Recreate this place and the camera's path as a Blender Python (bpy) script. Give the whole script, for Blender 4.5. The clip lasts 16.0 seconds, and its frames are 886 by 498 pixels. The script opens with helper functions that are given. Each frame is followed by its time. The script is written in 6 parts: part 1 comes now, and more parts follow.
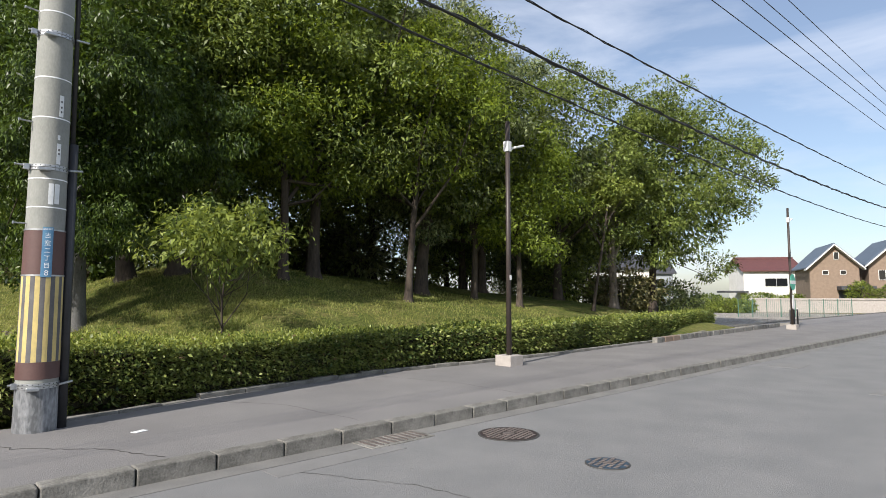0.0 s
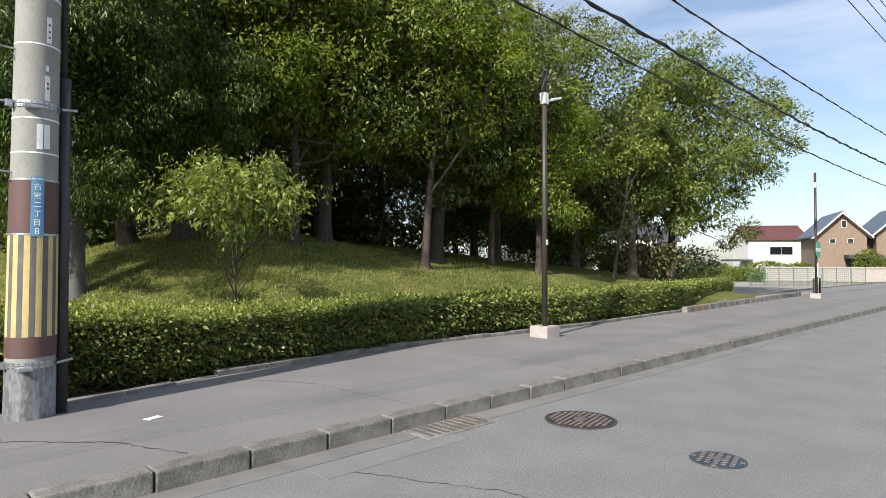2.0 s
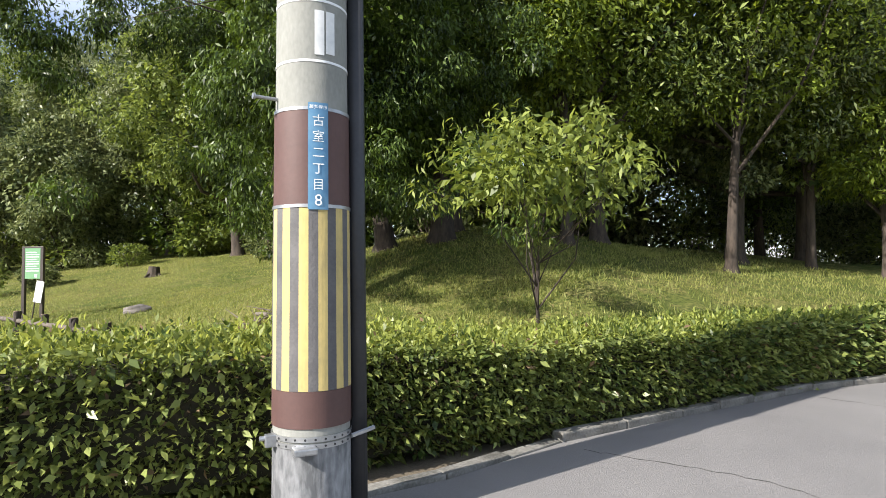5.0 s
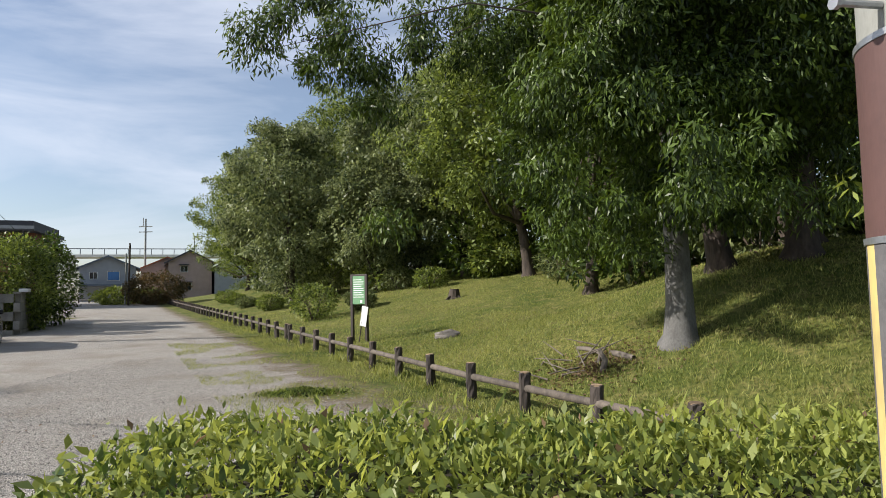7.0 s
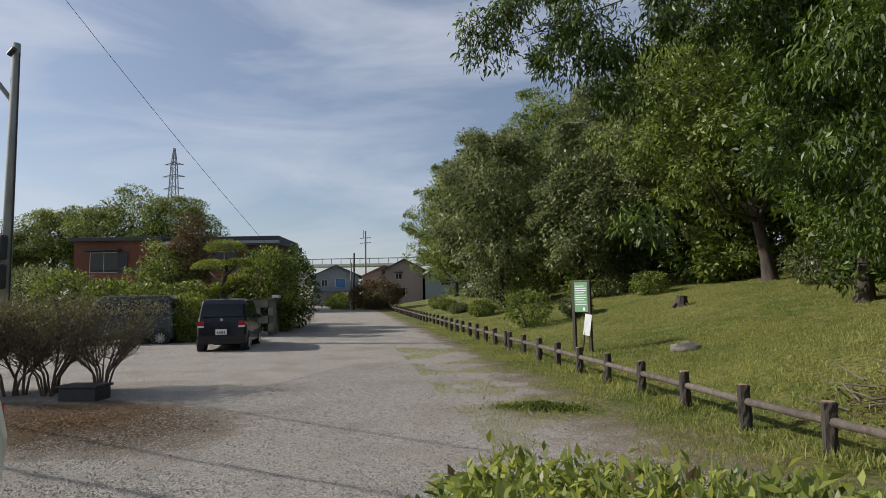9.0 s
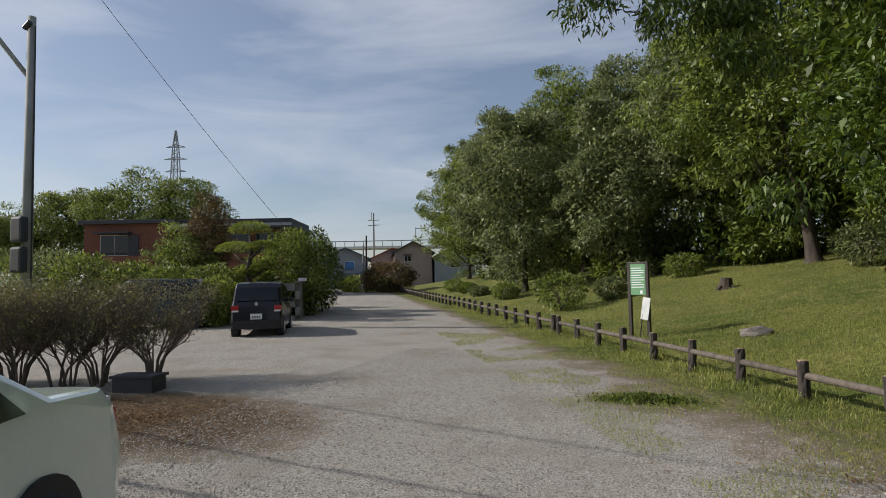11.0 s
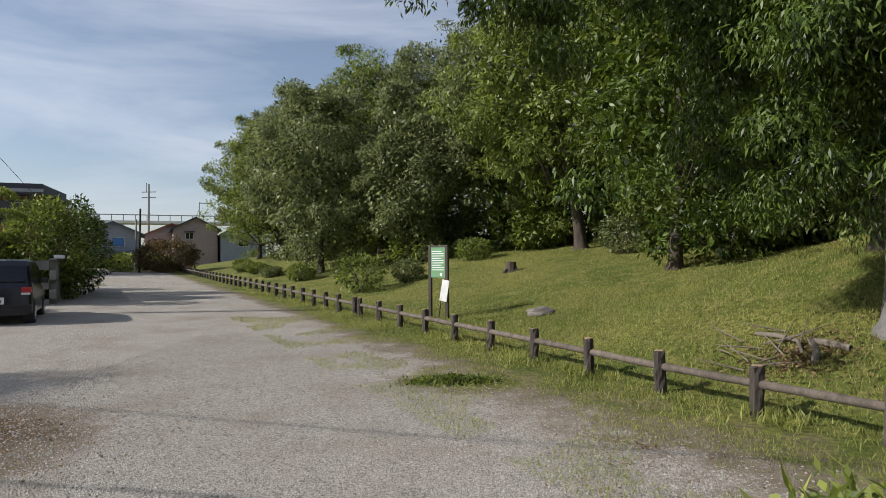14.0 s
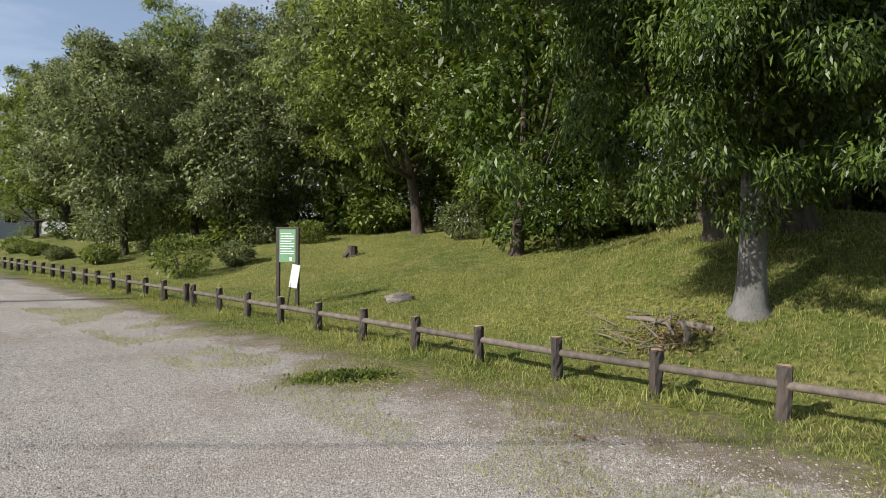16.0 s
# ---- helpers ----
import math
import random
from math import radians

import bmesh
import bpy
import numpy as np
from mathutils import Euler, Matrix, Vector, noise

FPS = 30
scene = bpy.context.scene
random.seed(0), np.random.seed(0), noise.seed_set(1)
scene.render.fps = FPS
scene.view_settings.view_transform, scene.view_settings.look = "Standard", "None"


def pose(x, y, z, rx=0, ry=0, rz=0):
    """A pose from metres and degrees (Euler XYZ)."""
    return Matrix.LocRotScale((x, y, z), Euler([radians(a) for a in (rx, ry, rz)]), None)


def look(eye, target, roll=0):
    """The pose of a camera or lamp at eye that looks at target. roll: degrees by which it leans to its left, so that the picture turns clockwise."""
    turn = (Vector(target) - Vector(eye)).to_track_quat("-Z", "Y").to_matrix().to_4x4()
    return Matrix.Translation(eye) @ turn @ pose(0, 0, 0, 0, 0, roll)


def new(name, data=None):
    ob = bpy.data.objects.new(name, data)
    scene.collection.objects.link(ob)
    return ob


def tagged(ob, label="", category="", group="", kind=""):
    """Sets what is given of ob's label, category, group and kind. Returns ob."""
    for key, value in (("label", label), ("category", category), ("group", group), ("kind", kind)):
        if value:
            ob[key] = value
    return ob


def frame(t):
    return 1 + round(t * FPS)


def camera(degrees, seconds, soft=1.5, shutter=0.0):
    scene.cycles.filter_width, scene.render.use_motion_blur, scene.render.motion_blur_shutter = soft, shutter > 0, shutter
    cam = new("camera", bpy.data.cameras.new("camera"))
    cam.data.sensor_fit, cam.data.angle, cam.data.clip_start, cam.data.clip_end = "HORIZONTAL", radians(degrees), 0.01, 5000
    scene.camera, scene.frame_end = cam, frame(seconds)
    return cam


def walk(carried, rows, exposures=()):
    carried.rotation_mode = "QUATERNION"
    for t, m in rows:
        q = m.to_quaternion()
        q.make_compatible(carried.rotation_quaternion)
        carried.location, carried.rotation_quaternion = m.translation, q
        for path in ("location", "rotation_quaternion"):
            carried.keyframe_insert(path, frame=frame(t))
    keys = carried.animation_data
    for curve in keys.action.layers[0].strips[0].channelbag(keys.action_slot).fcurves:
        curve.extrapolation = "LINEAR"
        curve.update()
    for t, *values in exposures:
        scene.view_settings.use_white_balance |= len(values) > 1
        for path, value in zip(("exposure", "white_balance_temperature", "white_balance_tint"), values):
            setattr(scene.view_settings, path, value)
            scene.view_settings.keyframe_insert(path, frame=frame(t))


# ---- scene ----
cam = camera(72.8, 16.0, soft=0.6)
PATH = [
    (0, (-0.401, -0.065, 1.496), (0.992, 1.362, 1.656), 0.1),
    (0.5, (-0.394, -0.003, 1.481), (1.033, 1.391, 1.616), 0.2),
    (1, (-0.274, 0.279, 1.431), (1.155, 1.674, 1.536), 0.3),
    (1.5, (-0.184, 0.707, 1.438), (1.179, 2.168, 1.536), 0.1),
    (2, (-0.129, 1.069, 1.456), (1.271, 2.496, 1.511), 0.2),
    (2.5, (0.071, 1.615, 1.491), (1.443, 3.069, 1.536), 0.1),
    (3, (0.25, 2.055, 1.47), (1.542, 3.581, 1.508), -0.1),
    (3.5, (0.419, 2.685, 1.471), (1.634, 4.272, 1.509), -0.2),
    (3.7, (0.425, 2.888, 1.453), (1.545, 4.544, 1.503), -0.4),
    (5.8, (0.164, 5.159, 1.378), (0.766, 7.065, 1.463), -1.0),
    (6, (0.024, 5.327, 1.413), (0.519, 7.262, 1.501), -1.3),
    (6.5, (-0.053, 5.666, 1.55), (0.163, 7.652, 1.653), -1.5),
    (7, (-0.158, 5.984, 1.612), (-0.207, 7.978, 1.757), -1.2),
    (7.5, (-0.42, 6.217, 1.631), (-0.655, 8.196, 1.799), -1.2),
    (8, (-0.604, 6.382, 1.665), (-1.06, 8.322, 1.834), -1.5),
    (8.5, (-0.663, 6.518, 1.672), (-1.31, 8.402, 1.848), -1.4),
    (9, (-0.831, 6.547, 1.653), (-1.521, 8.416, 1.83), -1.0),
    (9.5, (-1.18, 6.543, 1.614), (-1.88, 8.41, 1.771), -0.8),
    (9.7, (-1.399, 6.493, 1.667), (-2.108, 8.358, 1.816), -1.0),
    (11.8, (-2.415, 7.027, 1.71), (-3.059, 8.918, 1.803), -1.1),
    (12, (-2.432, 7.043, 1.721), (-2.951, 8.973, 1.804), -1.1),
    (12.5, (-2.456, 7.102, 1.741), (-2.716, 9.084, 1.813), -1.1),
    (13, (-2.519, 7.005, 1.767), (-2.696, 8.996, 1.837), -1.0),
    (13.5, (-2.563, 6.993, 1.754), (-2.753, 8.982, 1.819), -0.7),
    (14, (-2.626, 7.143, 1.714), (-2.652, 9.142, 1.761), -0.4),
    (14.5, (-2.825, 7.239, 1.736), (-2.658, 9.232, 1.773), -0.1),
    (15, (-3.136, 7.294, 1.734), (-2.756, 9.257, 1.753), 0.2),
    (15.5, (-3.376, 7.614, 1.707), (-2.916, 9.56, 1.706), 0.2),
    (16, (-3.619, 7.928, 1.721), (-3.033, 9.84, 1.715), 0.4),
]
walk(cam, [(t, look(eye, target, roll)) for t, eye, target, roll in PATH],
     [(0, 0.56, 6500, 12), (2, 0.68, 6500, 12), (3.5, 1.03, 6500, 12), (6, 1.11, 6500, 12), (6.5, 0.75, 6500, 12), (7, 0.49, 6500, 12), (8.5, 0.08, 6500, 12), (9.7, -0.07, 6500, 12), (12, -0.01, 6500, 12), (13.5, 0.16, 6500, 12), (15, 0.33, 6500, 12), (16, 0.48, 6500, 12)])

# ---- world, sun ----
SUN_TO = Vector((-0.976 * math.cos(radians(33)), -0.213 * math.cos(radians(33)), math.sin(radians(33))))
world = bpy.data.worlds.new("sky")
scene.world = world
world.use_nodes = True
wn, wl = world.node_tree.nodes, world.node_tree.links
wn.clear()
sky = wn.new("ShaderNodeTexSky")
sky.sky_type, sky.sun_disc = "NISHITA", False
sky.sun_elevation, sky.sun_rotation = radians(33), math.atan2(-0.976, -0.213)
sky.air_density, sky.dust_density, sky.ozone_density = 1.0, 1.2, 1.5
coord = wn.new("ShaderNodeTexCoord")
stretch = wn.new("ShaderNodeMapping")
stretch.inputs["Scale"].default_value = (1.2, 1.8, 7.0)
stretch.inputs["Rotation"].default_value = (0.12, 0.1, 0.5)
cloud = wn.new("ShaderNodeTexNoise")
cloud.inputs["Scale"].default_value, cloud.inputs["Detail"].default_value, cloud.inputs["Roughness"].default_value = 1.6, 7.0, 0.55
cloud.inputs["Distortion"].default_value = 0.5
ramp = wn.new("ShaderNodeMapRange")
ramp.inputs["From Min"].default_value, ramp.inputs["From Max"].default_value = 0.4, 0.78
ramp.inputs["To Min"].default_value, ramp.inputs["To Max"].default_value = 0.12, 0.8
veil = wn.new("ShaderNodeMix")
veil.data_type = "RGBA"
veil.inputs["B"].default_value = (6.2, 6.7, 7.6, 1)
back = wn.new("ShaderNodeBackground")
back.inputs["Strength"].default_value = 0.1
wout = wn.new("ShaderNodeOutputWorld")
wl.new(coord.outputs["Generated"], stretch.inputs["Vector"])
wl.new(stretch.outputs["Vector"], cloud.inputs["Vector"])
wl.new(cloud.outputs["Fac"], ramp.inputs["Value"])
wl.new(ramp.outputs["Result"], veil.inputs["Factor"])
wl.new(sky.outputs["Color"], veil.inputs["A"])
wl.new(veil.outputs["Result"], back.inputs["Color"])
wl.new(back.outputs["Background"], wout.inputs["Surface"])
sun = new("sun", bpy.data.lights.new("sun", "SUN"))
sun.data.energy, sun.data.angle, sun.data.color = 4.6, radians(0.53), (1.0, 0.95, 0.87)
sun.matrix_world = look(SUN_TO * 60, (0, 0, 0))


# ---- materials ----
def rgba(c):
    return (*c, 1)


def mat(name, a, b=None, scale=6.0, rough=0.8, bump=0.0, bscale=60.0, metal=0.0, stretch=(1, 1, 1), island=0.0, obj=0.0, spec=0.5, detail=6.0, lo=0.35, hi=0.65, fine=0.35):
    """Two tones mixed by a coarse and a fine noise, with relief."""
    m = bpy.data.materials.new(name)
    m.use_nodes = True
    n, l = m.node_tree.nodes, m.node_tree.links
    p = n["Principled BSDF"]
    p.inputs["Roughness"].default_value, p.inputs["Metallic"].default_value = rough, metal
    p.inputs["Specular IOR Level"].default_value = spec
    b = b or tuple(v * 0.75 for v in a)
    tc, mp = n.new("ShaderNodeTexCoord"), n.new("ShaderNodeMapping")
    mp.inputs["Scale"].default_value = stretch
    l.new(tc.outputs["Object"], mp.inputs["Vector"])
    big, small = n.new("ShaderNodeTexNoise"), n.new("ShaderNodeTexNoise")
    big.inputs["Scale"].default_value, big.inputs["Detail"].default_value = scale, detail
    small.inputs["Scale"].default_value, small.inputs["Detail"].default_value = bscale, 4.0
    for t in (big, small):
        l.new(mp.outputs["Vector"], t.inputs["Vector"])
    mix = n.new("ShaderNodeMix")
    mix.inputs["Factor"].default_value = fine
    l.new(big.outputs["Fac"], mix.inputs["A"])
    l.new(small.outputs["Fac"], mix.inputs["B"])
    rng_ = n.new("ShaderNodeMapRange")
    rng_.inputs["From Min"].default_value, rng_.inputs["From Max"].default_value = lo, hi
    l.new(mix.outputs["Result"], rng_.inputs["Value"])
    col = n.new("ShaderNodeMix")
    col.data_type = "RGBA"
    col.inputs["A"].default_value, col.inputs["B"].default_value = rgba(a), rgba(b)
    l.new(rng_.outputs["Result"], col.inputs["Factor"])
    last = col.outputs["Result"]
    if island or obj:
        hs = n.new("ShaderNodeHueSaturation")
        mr = n.new("ShaderNodeMapRange")
        k = island or obj
        mr.inputs["To Min"].default_value, mr.inputs["To Max"].default_value = 1 - k, 1 + k
        src = n.new("ShaderNodeNewGeometry").outputs["Random Per Island"] if island else n.new("ShaderNodeObjectInfo").outputs["Random"]
        l.new(src, mr.inputs["Value"])
        l.new(mr.outputs["Result"], hs.inputs["Value"])
        l.new(last, hs.inputs["Color"])
        last = hs.outputs["Color"]
    l.new(last, p.inputs["Base Color"])
    if bump:
        bp = n.new("ShaderNodeBump")
        bp.inputs["Strength"].default_value, bp.inputs["Distance"].default_value = bump, 0.02
        l.new(mix.outputs["Result"], bp.inputs["Height"])
        l.new(bp.outputs["Normal"], p.inputs["Normal"])
    return m


def leaf_mat(name, a, b, gloss=0.42, through_=0.35):
    """Leaves: tone by leaf, a little gloss, and light that comes through."""
    m = bpy.data.materials.new(name)
    m.use_nodes = True
    n, l = m.node_tree.nodes, m.node_tree.links
    p = n["Principled BSDF"]
    p.inputs["Roughness"].default_value = gloss
    p.inputs["Specular IOR Level"].default_value = 0.35
    geo, tc, ns = n.new("ShaderNodeNewGeometry"), n.new("ShaderNodeTexCoord"), n.new("ShaderNodeTexNoise")
    ns.inputs["Scale"].default_value = 0.7
    l.new(tc.outputs["Object"], ns.inputs["Vector"])
    add = n.new("ShaderNodeMath")
    add.operation = "ADD"
    l.new(geo.outputs["Random Per Island"], add.inputs[0])
    l.new(ns.outputs["Fac"], add.inputs[1])
    mr = n.new("ShaderNodeMapRange")
    mr.inputs["From Min"].default_value, mr.inputs["From Max"].default_value = 0.5, 1.4
    l.new(add.outputs["Value"], mr.inputs["Value"])
    col = n.new("ShaderNodeMix")
    col.data_type = "RGBA"
    col.inputs["A"].default_value, col.inputs["B"].default_value = rgba(a), rgba(b)
    l.new(mr.outputs["Result"], col.inputs["Factor"])
    l.new(col.outputs["Result"], p.inputs["Base Color"])
    tr = n.new("ShaderNodeBsdfTranslucent")
    hs = n.new("ShaderNodeHueSaturation")
    hs.inputs["Hue"].default_value, hs.inputs["Saturation"].default_value, hs.inputs["Value"].default_value = 0.485, 1.1, 1.5
    l.new(col.outputs["Result"], hs.inputs["Color"])
    l.new(hs.outputs["Color"], tr.inputs["Color"])
    ms = n.new("ShaderNodeMixShader")
    ms.inputs["Fac"].default_value = through_
    l.new(p.outputs["BSDF"], ms.inputs[1])
    l.new(tr.outputs["BSDF"], ms.inputs[2])
    l.new(ms.outputs["Shader"], n["Material Output"].inputs["Surface"])
    return m


def ground_mat():
    """Grass, gravel and leaf litter, told apart by the ground's own cover values and broken up by noise."""
    m = bpy.data.materials.new("ground")
    m.use_nodes = True
    n, l = m.node_tree.nodes, m.node_tree.links
    p = n["Principled BSDF"]
    p.inputs["Roughness"].default_value, p.inputs["Specular IOR Level"].default_value = 0.95, 0.15
    tc = n.new("ShaderNodeTexCoord")

    def tex(scale, detail=6.0, kind="ShaderNodeTexNoise"):
        t = n.new(kind)
        t.inputs["Scale"].default_value = scale
        if kind == "ShaderNodeTexNoise":
            t.inputs["Detail"].default_value = detail
        l.new(tc.outputs["Object"], t.inputs["Vector"])
        return t

    def span(src, lo, hi):
        r = n.new("ShaderNodeMapRange")
        r.inputs["From Min"].default_value, r.inputs["From Max"].default_value = lo, hi
        l.new(src, r.inputs["Value"])
        return r.outputs["Result"]

    def two(fac, a, b):
        c = n.new("ShaderNodeMix")
        c.data_type = "RGBA"
        for key, v in (("A", a), ("B", b)):
            if isinstance(v, tuple):
                c.inputs[key].default_value = rgba(v)
            else:
                l.new(v, c.inputs[key])
        l.new(fac, c.inputs["Factor"])
        return c.outputs["Result"]

    def plus(a, b, w):
        f = n.new("ShaderNodeMath")
        f.operation = "MULTIPLY_ADD"
        l.new(b, f.inputs[0])
        f.inputs[1].default_value = w
        l.new(a, f.inputs[2])
        return f.outputs["Value"]

    coarse, mid, fine, grit = tex(0.35), tex(2.2), tex(14.0), tex(60.0, 3.0)
    patchy = tex(0.9, 8.0)
    stone = tex(80.0, kind="ShaderNodeTexVoronoi")
    grass = two(span(coarse.outputs["Fac"], 0.35, 0.65), (0.1, 0.135, 0.028), (0.24, 0.235, 0.065))
    grass = two(span(mid.outputs["Fac"], 0.45, 0.75), grass, (0.3, 0.26, 0.1))
    grass = two(span(fine.outputs["Fac"], 0.35, 0.7), grass, (0.05, 0.072, 0.015))
    gravel = two(span(stone.outputs["Color"], 0.1, 0.9), (0.2, 0.186, 0.163), (0.53, 0.495, 0.44))
    gravel = two(span(patchy.outputs["Fac"], 0.48, 0.85), gravel, (0.26, 0.222, 0.175))
    gravel = two(span(grit.outputs["Fac"], 0.55, 0.75), gravel, (0.1, 0.09, 0.075))
    litter = two(span(fine.outputs["Fac"], 0.35, 0.65), (0.13, 0.085, 0.05), (0.06, 0.045, 0.028))
    cov, lit = n.new("ShaderNodeAttribute"), n.new("ShaderNodeAttribute")
    cov.attribute_name, lit.attribute_name = "gravel", "litter"
    edge = plus(plus(plus(cov.outputs["Fac"], mid.outputs["Fac"], 0.8), fine.outputs["Fac"], 0.7), grit.outputs["Fac"], 0.6)
    ledge = plus(plus(lit.outputs["Fac"], mid.outputs["Fac"], 0.6), fine.outputs["Fac"], 0.6)
    base = two(span(ledge, 0.95, 1.2), grass, litter)
    dirt = two(span(fine.outputs["Fac"], 0.3, 0.7), (0.26, 0.215, 0.16), (0.13, 0.105, 0.075))
    base = two(span(edge, 1.0, 1.3), base, dirt)
    base = two(span(edge, 1.35, 1.55), base, gravel)
    l.new(base, p.inputs["Base Color"])
    bp = n.new("ShaderNodeBump")
    bp.inputs["Strength"].default_value, bp.inputs["Distance"].default_value = 0.75, 0.02
    l.new(plus(stone.outputs["Distance"], fine.outputs["Fac"], 1.2), bp.inputs["Height"])
    l.new(bp.outputs["Normal"], p.inputs["Normal"])
    return m


def plain_gloss(name, c, rough=0.3, metal=0.0, coat=0.0):
    m = mat(name, c, tuple(v * 0.9 for v in c), 3.0, rough, 0.0, 40.0, metal)
    m.node_tree.nodes["Principled BSDF"].inputs["Coat Weight"].default_value = coat
    return m


M_GROUND = ground_mat()
M_ASPHALT = mat("asphalt", (0.165, 0.167, 0.166), (0.222, 0.22, 0.214), 1.4, 0.9, 0.6, 120.0, spec=0.3, fine=0.6, lo=0.38, hi=0.62)
M_PAVE = mat("pavement_asphalt", (0.17, 0.164, 0.16), (0.225, 0.216, 0.208), 0.9, 0.92, 0.5, 160.0, spec=0.25, fine=0.45)
M_CONC = mat("weathered_concrete", (0.27, 0.258, 0.232), (0.085, 0.082, 0.07), 4.0, 0.9, 0.6, 50.0, obj=0.12)
M_GRIME = mat("grimy_concrete", (0.1, 0.105, 0.11), (0.36, 0.37, 0.38), 5.0, 0.85, 0.3, 40.0, stretch=(1, 1, 0.35), lo=0.42, hi=0.72)
M_POLE = mat("pole_concrete", (0.29, 0.295, 0.27), (0.2, 0.205, 0.185), 3.0, 0.8, 0.25, 60.0, stretch=(1, 1, 0.5))
M_BARK = mat("bark", (0.085, 0.065, 0.05), (0.03, 0.024, 0.02), 7.0, 0.95, 1.0, 30.0, stretch=(1, 1, 0.25))
M_BARK2 = mat("pale_bark", (0.2, 0.17, 0.14), (0.09, 0.075, 0.06), 6.0, 0.95, 0.9, 30.0, stretch=(1, 1, 0.3))
M_GREYBARK = mat("smooth_grey_bark", (0.15, 0.147, 0.14), (0.07, 0.068, 0.063), 5.0, 0.9, 0.5, 40.0, stretch=(1, 1, 0.6))
M_LEAF = leaf_mat("dark_leaves", (0.012, 0.026, 0.006), (0.1, 0.155, 0.025), 0.43, 0.25)
M_LEAFY = leaf_mat("yellow_green_leaves", (0.055, 0.085, 0.016), (0.25, 0.3, 0.065), 0.45, 0.35)
M_LEAFM = leaf_mat("mid_green_leaves", (0.025, 0.046, 0.01), (0.23, 0.29, 0.068), 0.45)
M_LEAFL = leaf_mat("light_green_leaves", (0.05, 0.085, 0.014), (0.25, 0.32, 0.052), 0.48, 0.5)
M_LEAFO = leaf_mat("olive_brown_leaves", (0.07, 0.075, 0.03), (0.21, 0.19, 0.08), 0.6, 0.25)
M_LEAFG = leaf_mat("grey_green_leaves", (0.028, 0.048, 0.016), (0.25, 0.29, 0.12), 0.45, 0.28)
M_LEAFR = leaf_mat("reddish_leaves", (0.05, 0.05, 0.02), (0.14, 0.095, 0.04), 0.5, 0.3)
M_HEDGE = leaf_mat("hedge_leaves", (0.045, 0.08, 0.02), (0.28, 0.325, 0.095), 0.38, 0.3)
M_HEDGET = leaf_mat("hedge_top_leaves", (0.065, 0.105, 0.022), (0.34, 0.38, 0.095), 0.4, 0.4)
# shade deep in the hedge, put into the colour
M_HEDGE_SHADE = mat("hedge_inner_shade", (0.02, 0.022, 0.01), (0.035, 0.028, 0.016), 20.0, 1.0, 0.5, 60.0)
M_GRASS = leaf_mat("grass_blades", (0.1, 0.14, 0.03), (0.34, 0.35, 0.11), 0.6, 0.4)
M_DRY = leaf_mat("dry_leaves", (0.1, 0.065, 0.035), (0.26, 0.18, 0.1), 0.8, 0.2)
M_DUST = mat("dusty_concrete", (0.34, 0.3, 0.24), (0.22, 0.2, 0.165), 1.5, 0.95, 0.4, 60.0)
M_TWIG = mat("twigs", (0.16, 0.125, 0.095), (0.07, 0.055, 0.042), 9.0, 0.95, 0.3, 50.0)


# ---- building tools ----
def obj_of(name, mesh, material, parent=None, label="", smooth=False):
    if material is not None:
        mesh.materials.append(material)
    if smooth:
        mesh.polygons.foreach_set("use_smooth", [True] * len(mesh.polygons))
    ob = new(name, mesh)
    ob.parent = parent
    if label:
        ob["label"] = label
    return ob


def part(name, bm, material, parent=None, label="", smooth=False):
    me = bpy.data.meshes.new(name)
    bm.to_mesh(me)
    bm.free()
    return obj_of(name, me, material, parent, label, smooth)


def raw(name, verts, faces, material, parent=None, label="", smooth=False):
    me = bpy.data.meshes.new(name)
    me.from_pydata(verts, [], faces)
    me.update()
    return obj_of(name, me, material, parent, label, smooth)


def quads(name, verts, material, parent=None, label=""):
    """Many loose quads from an array of shape (n, 4, 3)."""
    n = len(verts)
    me = bpy.data.meshes.new(name)
    me.vertices.add(n * 4)
    me.vertices.foreach_set("co", np.ascontiguousarray(verts, dtype=np.float32).ravel())
    me.loops.add(n * 4)
    me.loops.foreach_set("vertex_index", np.arange(n * 4, dtype=np.int32))
    me.polygons.add(n)
    me.polygons.foreach_set("loop_start", np.arange(0, n * 4, 4, dtype=np.int32))
    me.polygons.foreach_set("loop_total", np.full(n, 4, dtype=np.int32))
    me.update(calc_edges=True)
    return obj_of(name, me, material, parent, label)


def empty(name, x, y, z, rz=0.0, label="", category="", group="", kind=""):
    e = new(name)
    e.empty_display_size = 0.1
    e.matrix_world = pose(x, y, z, 0, 0, rz)
    return tagged(e, label, category, group, kind)


def box(bm, x0, y0, z0, x1, y1, z1, bevel=0.0):
    r = bmesh.ops.create_cube(bm, size=1.0, matrix=Matrix.LocRotScale(((x0 + x1) / 2, (y0 + y1) / 2, (z0 + z1) / 2), None, (abs(x1 - x0), abs(y1 - y0), abs(z1 - z0))))
    if bevel:
        es = list({e for v in r["verts"] for e in v.link_edges})
        bmesh.ops.bevel(bm, geom=es, offset=bevel, segments=2, affect="EDGES", profile=0.6)
    return bm


def boxed(x0, y0, z0, x1, y1, z1, bevel=0.0):
    return box(bmesh.new(), x0, y0, z0, x1, y1, z1, bevel)


